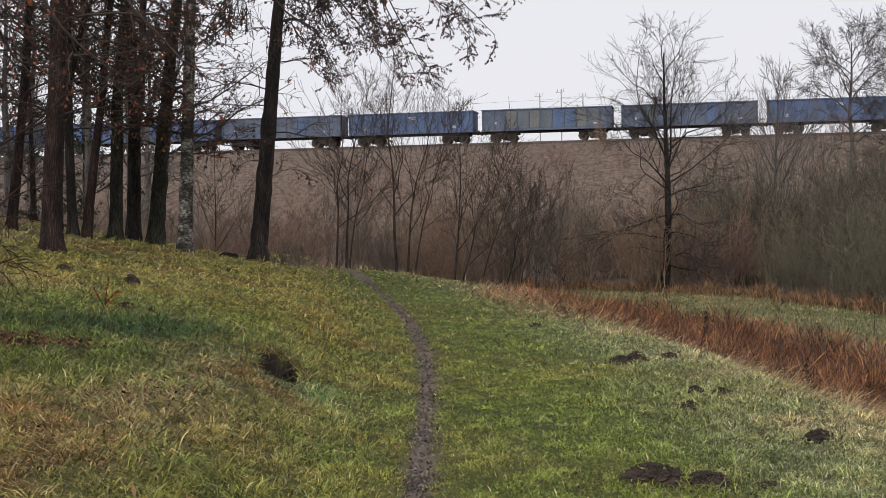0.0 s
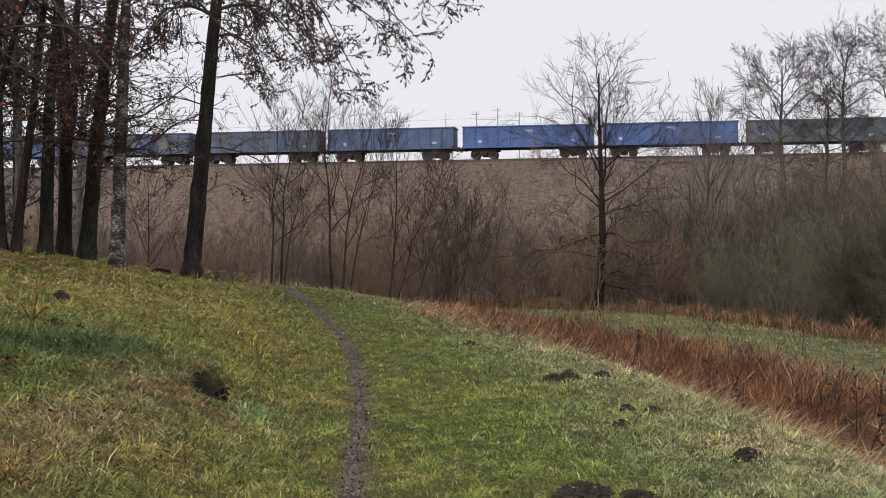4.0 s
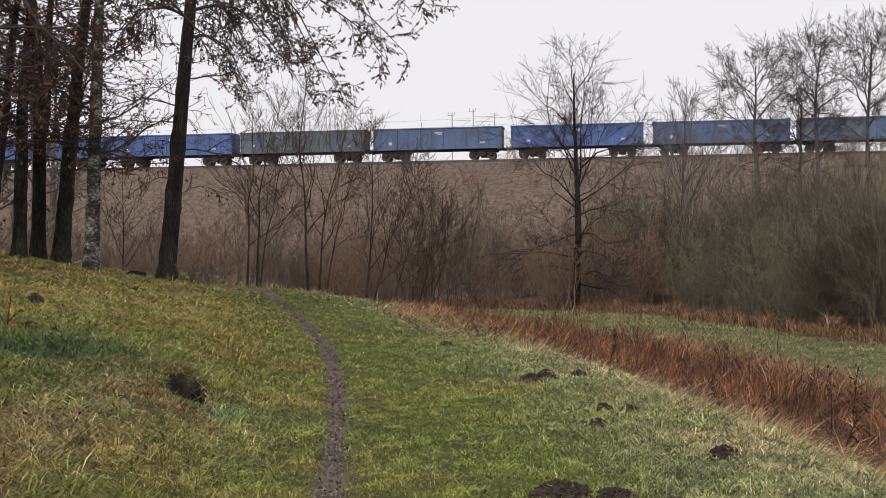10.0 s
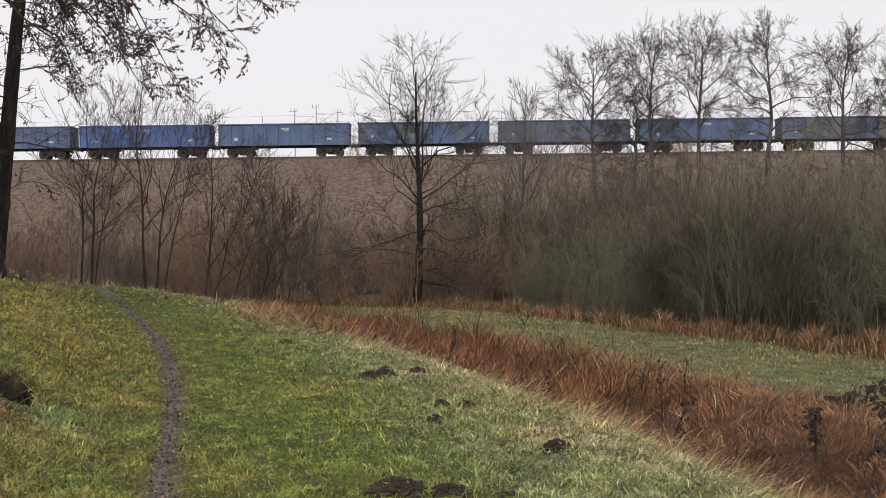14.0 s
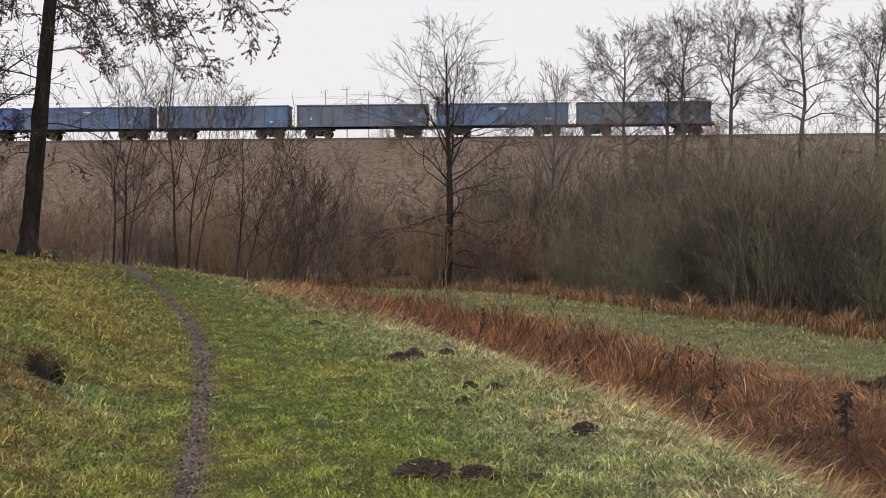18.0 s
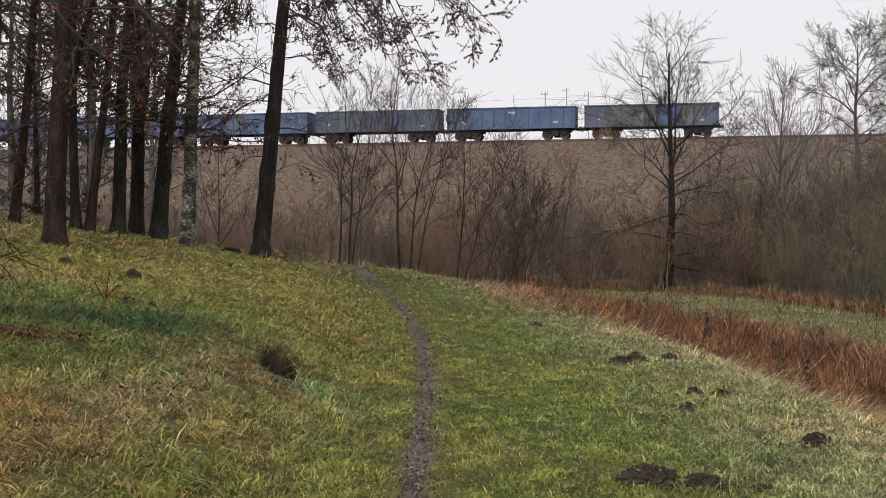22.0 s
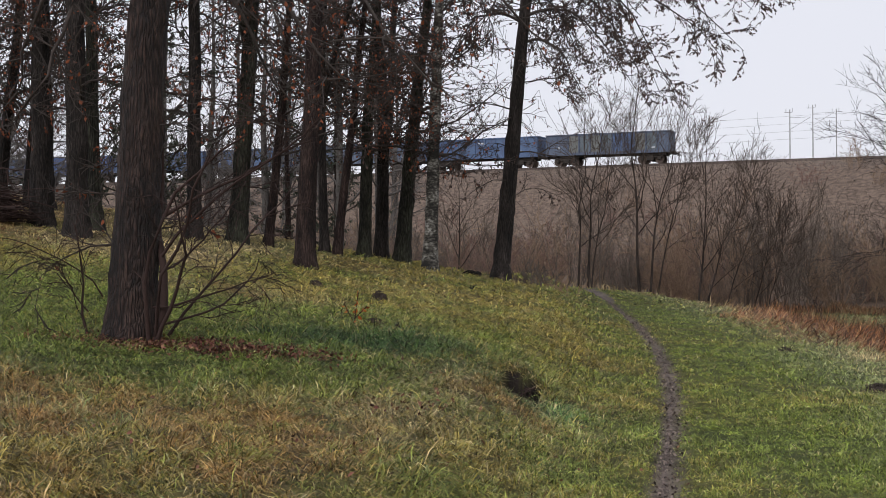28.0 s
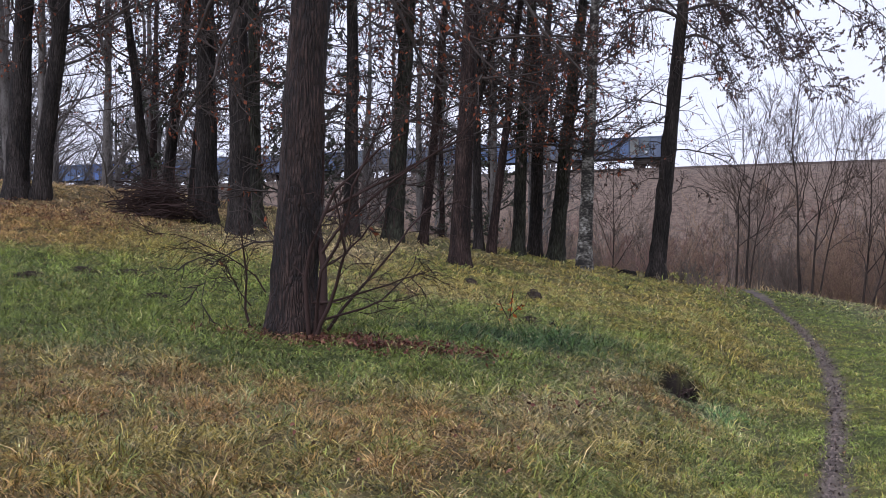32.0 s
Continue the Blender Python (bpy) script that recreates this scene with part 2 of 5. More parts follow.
def sprout(rng, par, rad, n, t0, t1, angle, length, up=0.2, jitter=0.15, points=4, thick=0.02, shape=0.5, spread=12):
    """n side branches on each polyline: their polylines and radii."""
    num, pp, _ = par.shape
    idx = np.repeat(np.arange(num), n)
    t = (t0 + (t1 - t0) * (np.tile(np.arange(n), num) + rng.random(num * n)) / n) * (pp - 1)
    k = np.minimum(t.astype(int), pp - 2)
    fr = (t - k)[:, None]
    pos = par[idx, k] * (1 - fr) + par[idx, k + 1] * fr
    r_at = rad[idx, k] * (1 - fr[:, 0]) + rad[idx, k + 1] * fr[:, 0]
    tan = unit(par[idx, k + 1] - par[idx, k])
    side = unit(np.cross(tan, unit(rng.normal(size=tan.shape))))
    rel = (t / (pp - 1) - t0) / max(t1 - t0, 1e-6)
    mean = angle[0] + (angle[1] - angle[0]) * rel if isinstance(angle, tuple) else angle
    ang = np.radians(rng.normal(mean, spread, len(idx)))[:, None]
    d = unit(np.cos(ang) * tan + np.sin(ang) * side)
    ln = (length if np.ndim(length) == 0 else np.asarray(length)[idx]) * rng.uniform(0.55, 1.2, len(idx)) * (1 - shape * rel)
    out = [pos]
    for _ in range(points - 1):
        pos = pos + d * (ln / (points - 1))[:, None]
        out.append(pos)
        d = unit(d + jitter * rng.normal(size=d.shape) + np.array([0, 0, up / (points - 1)]))
    poly = np.stack(out, 1)
    r0 = np.minimum(r_at * 0.8, thick * ln + 0.002)
    return poly, r0[:, None] * np.linspace(1, 0.25, points)[None]


def lengths(poly):
    return np.linalg.norm(np.diff(poly, axis=1), axis=2).sum(1)


def blades_on(rng, poly, n, size, droop=0.6, t0=0.2):
    """Small folded leaves hung along polylines."""
    num, p, _ = poly.shape
    idx = rng.integers(0, num, n)
    t = rng.uniform(t0, 1, n) * (p - 1.001)
    k = t.astype(int)
    fr = (t - k)[:, None]
    pos = poly[idx, k] * (1 - fr) + poly[idx, k + 1] * fr
    d = unit(rng.normal(size=(n, 3)) + np.array([0, 0, -droop * 2]))
    w = unit(np.cross(d, rng.normal(size=(n, 3))))
    nn = np.cross(d, w)
    s = (size * rng.uniform(0.5, 1.3, n))[:, None]
    v = np.stack([pos, pos + d * s * 0.5 + w * s * 0.32 + nn * s * 0.12, pos + d * s, pos + d * s * 0.5 - w * s * 0.32 + nn * s * 0.12], 1)
    i = np.arange(n * 4).reshape(n, 4)
    f = np.concatenate([i[:, [0, 1, 2]], i[:, [0, 2, 3]]])
    return v.reshape(-1, 3), f


# ---- the lie of the land ----
def smooth(a, b, v):
    t = np.clip((v - a) / (b - a), 0, 1)
    return t * t * (3 - 2 * t)


def wave(x, y, size, seed=0.0):
    """Soft bumps without a grid, between about -1 and 1."""
    x, y = x / size + seed * 3.7, y / size - seed * 1.9
    return (np.sin(x * 1.3 + 1.7 * np.sin(y * 0.9 + seed)) + np.sin(y * 1.7 + 1.3 * np.sin(x * 1.1 - seed)) + np.sin((x + y) * 2.3 + np.sin(x - y * 1.6))) / 3


TRACK_TURN = 12.5
TN = np.array([math.sin(radians(TRACK_TURN)), math.cos(radians(TRACK_TURN))])
TU = np.array([TN[1], -TN[0]])
TRACK_DIST, RAIL_Z = 125.4, 10.15


# washed-out hollows in the bank: x, y, radius
HOLLOWS = [(-1.86, 11.2, 0.08), (-2.0, 10.5, 0.10), (-1.75, 10.9, 0.07)]


def scar(x, y):
    """The two-lobed notch with its steep back, 0 to 1."""
    back = 12.1 - 0.1 * np.exp(-(((x + 1.6) / 0.04) ** 2))
    return smooth(11.45, 11.75, y) * (1 - smooth(back, back + 0.06, y)) * smooth(-1.84, -1.77, x) * (1 - smooth(-1.47, -1.41, x))


def path_x(y):
    return -0.19 - 0.0102 * np.maximum(y - 12.2, 0) ** 1.7


def edge_x(y):
    return 3.25 - 0.08 * np.maximum(y - 11, 0) - 0.0052 * np.clip(y - 22, 0, 20) ** 2 - 0.05 * np.maximum(9 - y, 0) + 0.1 * wave(y, y * 0 + 3, 1.6)


def front(az):
    """How far off the thicket beyond the meadow begins, by bearing in degrees."""
    return np.interp(az, [3, 10, 15, 20, 25, 31, 38], [49, 46.5, 40.5, 34.5, 30.5, 26.5, 23.0])


def land(x, y):
    """Height of the ground: lane, wooded bank, ditch, meadow, embankment."""
    x, y = np.asarray(x, float), np.asarray(y, float)
    q = path_x(y) - x
    e = x - edge_x(y)
    pits = sum(hr * 0.9 * np.exp(-((np.hypot(x - hx, y - hy) / hr) ** 4)) for hx, hy, hr in HOLLOWS) + 0.33 * scar(x, y) - 0.12 * np.exp(-(((x + 1.62) / 0.3) ** 2) - ((y - 12.3) / 0.3) ** 2)
    lane = 0.02 * wave(x, y, 2.2) - 0.035 * np.exp(-((q / 0.13) ** 2)) + 0.26 * smooth(-0.3, -3.5, x) * smooth(22, 38, y) * (1 - smooth(1.5, 4, q))
    bank = smooth(0.8, 1.9, q) * 0.3 - pits + 0.06 * np.maximum(q - 1, 0) + 0.0065 * np.maximum(q, 0) * np.clip(y - 8, 0, 20)
    bank = bank + (0.05 * wave(x, y, 1.4, 2) + 0.016 * wave(x, y, 0.16, 7)) * smooth(0.6, 2, q)
    bank = np.where(q > 16, bank * np.exp(-np.maximum(q - 16, 0) / 60), bank)
    crest = np.clip(40 - 2.5 * np.maximum(q, 0), 32, 40) - 0.55 * np.maximum(q - 3.2, 0)
    crest = np.maximum(crest, 24)
    high = (lane + bank + 0.8) * (1 - smooth(crest, crest + 18, y)) - 0.8
    ditch = -1.25 * smooth(0.0, 2.3, e) + 0.4 * smooth(3.2, 5.5, e)
    z = np.where(e > 0, np.minimum(high, -0.8 * smooth(0.0, 2.3, e) + 0 * e) + np.where(y < 60, ditch + 0.8 * smooth(0, 2.3, e), 0), high)
    w = x * TN[0] + y * TN[1]
    z = z + (RAIL_Z - 0.95 + 0.8) * smooth(93, 119, w) ** 0.85 + 0.5 * smooth(117, 122, w) - 10.0 * smooth(170, 210, w)
    return z + 0.25 * wave(x, y, 9, 4) * smooth(40, 60, w) * (1 - smooth(112, 119, w))


def grid_lines(*runs):
    return np.unique(np.round(np.concatenate([np.arange(a, b, s) for a, b, s in runs]), 4))


# colours of the turf: name, tone
GREEN, YELLOW, STRAW = np.array([0.124, 0.162, 0.026]), np.array([0.232, 0.178, 0.038]), np.array([0.36, 0.285, 0.155])
RUSTY, PALE, DEEP = np.array([0.24, 0.138, 0.048]), np.array([0.205, 0.225, 0.115]), np.array([0.038, 0.080, 0.022])
MINT = np.array([0.07, 0.155, 0.055])
TURF = np.stack([GREEN, DEEP, MINT, YELLOW, STRAW, RUSTY, PALE])


def turf_mix(x, y):
    """Shares of the turf's colours: green on the lane, yellow on the bank, rusty near its foot, pale on the shoulder."""
    q, e = path_x(y) - x, x - edge_x(y)
    n1, n2, n3, n4 = wave(x, y, 1.1, 1), wave(x, y, 0.45, 5), wave(x, y, 2.6, 8), wave(x, y, 0.2, 2)
    lane = np.exp(-(((q + 0.9) / 1.35) ** 2))
    green = 1.2 * lane + 0.40 + 0.3 * smooth(1.5, 2.5, q) * smooth(8.8, 10, y) * (1 - smooth(15, 19, y)) + 0.5 * n1 + 0.2 * n3 + 0.2 * n4 + 0.5 * smooth(3, 5, q) * smooth(9.5, 11, y) * (1 - smooth(14, 17, y))
    deep = 2.6 * (0.7 + 0.5 * n2) * np.exp(-(((x + 3.5) / 1.3) ** 2) - ((y - 13.3) / 0.9) ** 2) + 0.9 * (0.6 + 0.6 * n2) * np.exp(-(((x + 3.1) / 1.4) ** 2) - ((y - 11.6) / 1.1) ** 2) + 0.25 * np.maximum(n2, 0) * lane + 0.62 * (0.8 + 0.7 * n2) * smooth(3, 4.5, q) * smooth(8.8, 10.2, y) * (1 - smooth(14, 17, y))
    mint = 1.0 * (0.6 + n2) * np.exp(-(((x + 1.1) / 0.3) ** 2) - ((y - 11.5) / 0.5) ** 2) + 0.4 * smooth(1, 1.6, q) * (1 - smooth(2, 2.6, q)) * np.maximum(n2, 0) * (y < 12)
    yellow = 0.3 * lane * (1 + 0.8 * n3) + 0.42 * smooth(0.5, 1.4, q) * (0.6 + 0.4 * smooth(12, 15, y)) * (1 - 0.7 * smooth(2.2, 3.2, q) * smooth(8.5, 10, y) * (1 - smooth(15, 19, y))) + 0.35 * n2 + 0.2 + 0.35 * n3 + 0.35 * np.exp(-((q / 0.6) ** 2))
    straw = 0.13 + 0.3 * smooth(1.3, 1.8, q) * (1 - smooth(2.1, 2.8, q)) * (1 - smooth(11, 12.5, y)) + 0.75 * smooth(-1.5, 0.0, e) * (0.8 + 0.6 * n2) + 0.2 * n2 + 0.9 * smooth(18, 20, y - 0.1 * q) * smooth(6, 9, q) + 0.15 * n4
    rusty = 0.09 + 0.35 * np.maximum(n3 + 0.2 * n4 - 0.1, 0) * lane + 1.3 * smooth(10.5, 13.5, q) * smooth(15, 17.5, y) + 1.7 * smooth(1.3, 2.2, q) * (1 - smooth(7.0, 9.6, y - 0.05 * q + 0.8 * n3)) * np.maximum(0.3 + 0.6 * n1 + 0.7 * n4, 0) + 0.3 * np.maximum(n3 * n2, 0) * 2
    pale = 0.85 * smooth(-2.3, -1.2, e) * (0.8 + 0.6 * n1) + 0.10 + 0.15 * n2
    return np.stack([np.maximum(k, 0.0) ** 1.9 for k in (green, deep, mint, yellow, straw, rusty, pale)], -1)


GRASS_BASE = material("ground_turf", [(0.36, (0.4, 0.4, 0.4)), (0.5, (0.95, 0.95, 0.95)), (0.62, (1.5, 1.5, 1.5))], 2.5, 0.95, 1.0, attr="tone", fine=26)
gx = grid_lines((-4000, -400, 400), (-400, -60, 20), (-60, -24, 0.9), (-24, -12, 0.3), (-12, -2.4, 0.12), (-2.4, -1.2, 0.04), (-1.2, 9, 0.11), (9, 30, 0.4), (30, 60, 0.9), (60, 400, 20), (400, 4001, 400))
gy = grid_lines((-4000, -400, 400), (-400, -20, 20), (-20, 2, 1.0), (2, 9.8, 0.14), (9.8, 13, 0.05), (13, 36, 0.14), (36, 60, 0.5), (60, 170, 1.5), (170, 420, 20), (420, 4001, 400))
X, Y = np.meshgrid(gx, gy)
Z = land(X, Y)
bare = np.exp(-((np.abs(path_x(Y) - X) / (0.10 + 0.022 * wave(X, Y, 0.35, 6) + 0.25 * smooth(33, 37, Y))) ** 4)) * (Y < 42)
Z = Z + RNG.normal(0, 0.010, Z.shape) * (np.abs(X) < 24) * (Y < 45)
E_ = X - edge_x(Y)
W_ = X * TN[0] + Y * TN[1]
mix = turf_mix(X, Y)
# turf colours scaled down to thatch, with the shade between blades painted in
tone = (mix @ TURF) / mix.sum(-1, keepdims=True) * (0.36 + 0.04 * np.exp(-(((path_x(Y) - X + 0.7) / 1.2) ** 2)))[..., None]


def over(share, colour):
    return tone * (1 - share[..., None]) + np.array(colour) * share[..., None]


tone = over(smooth(3.6, 5.5, E_), (0.10, 0.11, 0.045))
tone = over(smooth(40, 48, np.hypot(X, Y)) * (1 - smooth(0, 6, E_)), (0.10, 0.075, 0.05))
tone = over(smooth(0.1, 1.0, E_) * (1 - smooth(4.5, 7, E_ - 1.2 * (1 - smooth(13, 22, Y)))) * (Y < 60), (0.095, 0.045, 0.022))
tone = over(smooth(-0.8, 1.2, np.hypot(X, Y) - front(np.degrees(np.arctan2(X, Y)))) * smooth(2, 6, E_), (0.085, 0.055, 0.036))
tone = over(smooth(84, 97, W_), (0.135, 0.098, 0.075))
tone = over(smooth(122.5, 123.5, W_), (0.09, 0.08, 0.075))
tone = over(bare, (0.112, 0.086, 0.074))
for hx, hy, hr in HOLLOWS:
    tone = over(np.exp(-((np.hypot(X - hx, Y - hy) / (hr * 1.15)) ** 4)), (0.022, 0.016, 0.013))
tone = over(np.maximum(scar(X, Y), scar(X, Y - 0.06)), (0.02, 0.015, 0.012))
ix = np.arange(X.size).reshape(X.shape)
gf = np.stack([ix[:-1, :-1], ix[:-1, 1:], ix[1:, 1:], ix[1:, :-1]], -1).reshape(-1, 4)
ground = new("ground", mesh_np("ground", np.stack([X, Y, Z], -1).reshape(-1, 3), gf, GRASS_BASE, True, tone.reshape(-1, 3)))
tagged(ground, "wet winter grass, bare footpath, meadow and railway embankment", "ground", kind="structure")


# ---- railway ----
def along(s, off, z, turn=0.0):
    p = TN * (TRACK_DIST + off) + TU * s
    return pose(p[0], p[1], z, 0, 0, -TRACK_TURN + turn)


STEEL = material("rail_steel", flat3((0.06, 0.045, 0.04), (0.13, 0.1, 0.085)), 4, 0.6, 0.1, metal=0.6)
BALLAST = material("ballast", flat3((0.045, 0.035, 0.03), (0.09, 0.07, 0.06), (0.14, 0.112, 0.095)), 3, 0.95, 0.8, fine=14)
RUNNING = material("bogie_grime", flat3((0.018, 0.016, 0.015), (0.05, 0.042, 0.036)), 3, 0.8, 0.2)
SLEEPER = material("sleeper_concrete", flat3((0.12, 0.11, 0.1), (0.2, 0.19, 0.18)), 5, 0.9, 0.2)
CONCRETE = material("mast_concrete", flat3((0.25, 0.25, 0.25), (0.38, 0.38, 0.37)), 2, 0.9, 0.1)


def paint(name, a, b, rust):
    # every paint paled and greyed: the distance's haze is mixed into the colour
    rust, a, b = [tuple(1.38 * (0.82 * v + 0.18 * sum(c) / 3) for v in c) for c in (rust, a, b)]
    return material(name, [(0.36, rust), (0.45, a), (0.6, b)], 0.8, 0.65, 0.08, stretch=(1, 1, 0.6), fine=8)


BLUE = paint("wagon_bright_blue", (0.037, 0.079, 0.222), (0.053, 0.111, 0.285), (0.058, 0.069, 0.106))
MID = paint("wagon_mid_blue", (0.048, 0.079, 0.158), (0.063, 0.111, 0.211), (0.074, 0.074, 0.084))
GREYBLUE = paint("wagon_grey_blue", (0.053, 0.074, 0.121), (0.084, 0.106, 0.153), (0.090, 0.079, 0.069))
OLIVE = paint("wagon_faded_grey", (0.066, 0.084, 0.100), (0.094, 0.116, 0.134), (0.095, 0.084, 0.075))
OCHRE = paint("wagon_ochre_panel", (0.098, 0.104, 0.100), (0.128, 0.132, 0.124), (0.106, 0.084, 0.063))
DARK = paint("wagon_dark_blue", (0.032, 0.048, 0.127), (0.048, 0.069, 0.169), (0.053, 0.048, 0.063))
WHITE = material("stencil_white", flat3((0.3, 0.32, 0.36), (0.48, 0.5, 0.53)), 3, 0.7, 0)
LW, BW, Z0, Z1 = 14.04, 13.1, 1.25, 3.22


def bm_of(build):
    bm = bmesh.new()
    build(bm)
    return bm


def wagon(skin, panels, marks):
    """An open freight wagon on two bogies; its origin lies on the rail top at its middle."""
    ob = new("freight_wagon")
    bm = bmesh.new()
    for y in (-1.4, 1.4):
        box(bm, 0, y, (Z0 + Z1) / 2, BW - 0.1, 0.05, Z1 - Z0)
    for x in (-BW / 2 + 0.05, BW / 2 - 0.05):
        box(bm, x, 0, (Z0 + Z1) / 2, 0.06, 2.76, Z1 - Z0)
    box(bm, 0, 0, Z0 + 0.05, BW - 0.2, 2.7, 0.1)
    part("body", bm, skin, ob)
    for y in (-1.45, 1.45):
        part("top_rail", bm_of(lambda b: box(b, 0, y, Z1, BW, 0.16, 0.12, 0.02)), skin, ob)
        part("side_sill", bm_of(lambda b: box(b, 0, y, Z0 - 0.09, BW, 0.14, 0.18, 0.02)), skin, ob)
    for x in (-BW / 2, BW / 2):
        part("end_rail", bm_of(lambda b: box(b, x, 0, Z1 + 0.02, 0.14, 2.9, 0.14, 0.02)), skin, ob)
        part("end_beam", bm_of(lambda b: box(b, x, 0, Z0 - 0.15, 0.18, 2.7, 0.34, 0.02)), RUNNING, ob)
        part("coupling", bm_of(lambda b: box(b, x + math.copysign(0.24, x), 0, Z0 - 0.2, 0.4, 0.16, 0.2, 0.02)), RUNNING, ob)
        for y in (-0.88, 0.88):
            def buff(b):
                rod(b, (x, y, 1.05), (x + math.copysign(0.36, x), y, 1.05), 0.1)
                rod(b, (x + math.copysign(0.36, x), y, 1.05), (x + math.copysign(0.44, x), y, 1.05), 0.22, 12)
            part("buffer", bm_of(buff), RUNNING, ob)
    for k in range(12):
        x = -BW / 2 + 0.06 + k * (BW - 0.12) / 11
        part("side_post", bm_of(lambda b: box(b, x, -1.47, (Z0 + Z1) / 2, 0.13, 0.12, Z1 - Z0 - 0.1, 0.03)), skin, ob)
    for k, pm in panels:
        x = -BW / 2 + 0.06 + (k + 0.5) * (BW - 0.12) / 11
        part("side_panel", bm_of(lambda b: box(b, x, -1.432, (Z0 + Z1) / 2, 0.98, 0.02, Z1 - Z0 - 0.25)), pm, ob)
    for x, z, w, h in marks:
        part("stencil", bm_of(lambda b: box(b, x, -1.448, z, w, 0.012, h)), WHITE, ob, "small unreadable white stencil bar")
    part("centre_sill", bm_of(lambda b: box(b, 0, 0, 1.03, BW - 0.3, 0.5, 0.22)), RUNNING, ob)
    part("brake_gear", bm_of(lambda b: (box(b, -0.9, -0.9, 0.99, 1.0, 0.3, 0.2, 0.04), box(b, 1.3, -0.8, 1.0, 0.5, 0.4, 0.2, 0.04), rod(b, (-4, -1.0, 0.93), (4, -1.0, 0.93), 0.025))), RUNNING, ob)
    for x in (-4.5, 4.5):
        def frame_of(b):
            for y in (-1.05, 1.05):
                box(b, x, y, 0.68, 2.5, 0.16, 0.16, 0.03)
                box(b, x, y, 0.92, 3.0, 0.14, 0.24, 0.06)
                box(b, x, y, 0.55, 0.75, 0.2, 0.5, 0.06)
                for dx in (-0.9, 0.9):
                    box(b, x + dx, y, 0.52, 0.36, 0.22, 0.36, 0.06)
            box(b, x, 0, 0.7, 0.5, 2.2, 0.3, 0.04)
        bogie = part("bogie", bm_of(frame_of), RUNNING, ob)
        for dx in (-0.9, 0.9):
            for y in (-0.75, 0.75):
                part("wheel", bm_of(lambda b: (rod(b, (x + dx, y - 0.07, 0.46), (x + dx, y + 0.07, 0.46), 0.46, 20), rod(b, (x + dx, y - 0.1, 0.46), (x + dx, y + 0.1, 0.46), 0.14, 10))), STEEL, bogie)
    return ob


def bars(*spots):
    return [(x, z, w, h) for x, z, w, h in spots]


LOGO = bars((0.2, 2.75, 0.9, 0.14), (0.3, 2.6, 0.5, 0.08), (4.6, 1.7, 0.5, 0.2), (-4.8, 1.75, 0.35, 0.3))
FEW = bars((4.9, 1.62, 0.4, 0.16), (-5.2, 1.9, 0.3, 0.2))
KINDS = {
    "bright": (BLUE, [], LOGO, "bright blue open freight wagon with ribbed steel sides"),
    "mid": (MID, [], LOGO, "medium blue open freight wagon with small white stencils"),
    "greyblue": (GREYBLUE, [(2, OLIVE), (7, MID)], FEW, "dull grey-blue open freight wagon, weathered and rusty"),
    "olive": (OLIVE, [(1, GREYBLUE), (8, GREYBLUE)], FEW, "faded grey open freight wagon with dirty steel sides"),
    "patch": (GREYBLUE, [(2, OCHRE), (3, OLIVE), (4, OCHRE), (5, OLIVE), (6, MID), (7, MID), (8, OCHRE), (9, OLIVE)], FEW, "patched grey, ochre and blue open freight wagon"),
    "bluegrey": (MID, [(0, OLIVE), (3, GREYBLUE), (4, OLIVE), (8, GREYBLUE)], FEW, "blue open freight wagon with replaced grey panels"),
    "dark": (DARK, [], FEW, "dark blue open freight wagon with grimy sides"),
}
# from the tail of the train to its front
ORDER = "patch mid greyblue bluegrey mid bright mid olive bright bright mid greyblue patch mid greyblue mid bright mid greyblue bright".split()


# where the train's tail stands along the track: it runs to the left and slows down
TAIL = [(0.0, 158.8), (4.0, 121.2), (9.0, 79.9), (13.0, 51.3), (14.5, 41.6), (17.0, 27.1), (19.0, 15.9), (23.0, -4.8), (28.0, -28.7), (32.0, -46.3)]
first, WAGONS = {}, []
for k, kind in enumerate(ORDER):
    skin, panels, marks, words = KINDS[kind]
    if kind in first:
        ob = copy_thing(first[kind], Matrix())
    else:
        ob = first[kind] = tagged(wagon(skin, panels, marks), words, "freight wagon", "wagons of the passing train")
    WAGONS.append((ob, -(k + 0.5) * LW))

# track: ballast bed, sleepers' ends, two rails
bm = bmesh.new()
box(bm, 0, 0, 0, 700, 5.4, 0.8)
for v in bm.verts:
    if v.co.z > 0:
        v.co.y *= 0.68
bed = new("ballast_bed", bpy.data.meshes.new("ballast_bed"))
bm.to_mesh(bed.data)
bm.free()
bed.data.materials.append(BALLAST)
bed.matrix_world = along(0, 0, RAIL_Z - 0.57)
tagged(bed, "dark crushed-stone track bed on the embankment", "ballast", kind="structure")
track = tagged(new("railway_track"), "steel rails on sleepers on top of the embankment", "track", kind="structure")
for y in (-0.75, 0.75):
    part("rail", bm_of(lambda b: box(b, 0, y, -0.08, 700, 0.07, 0.16)), STEEL, track)
sl = bmesh.new()
box(sl, 0, 0, 0, 0.26, 2.6, 0.12, 0.02)
sleeper_me = bpy.data.meshes.new("sleeper")
sl.to_mesh(sleeper_me)
sl.free()
sleeper_me.materials.append(SLEEPER)
for k in range(280):
    child("sleeper", sleeper_me, track).location = (-90 + k * 0.65, 0, -0.2)
track.matrix_world = along(0, 0, RAIL_Z)


def motions():
    for ob, off in WAGONS:
        walk(ob, [(t, along(s + off, 0, RAIL_Z)) for t, s in TAIL])


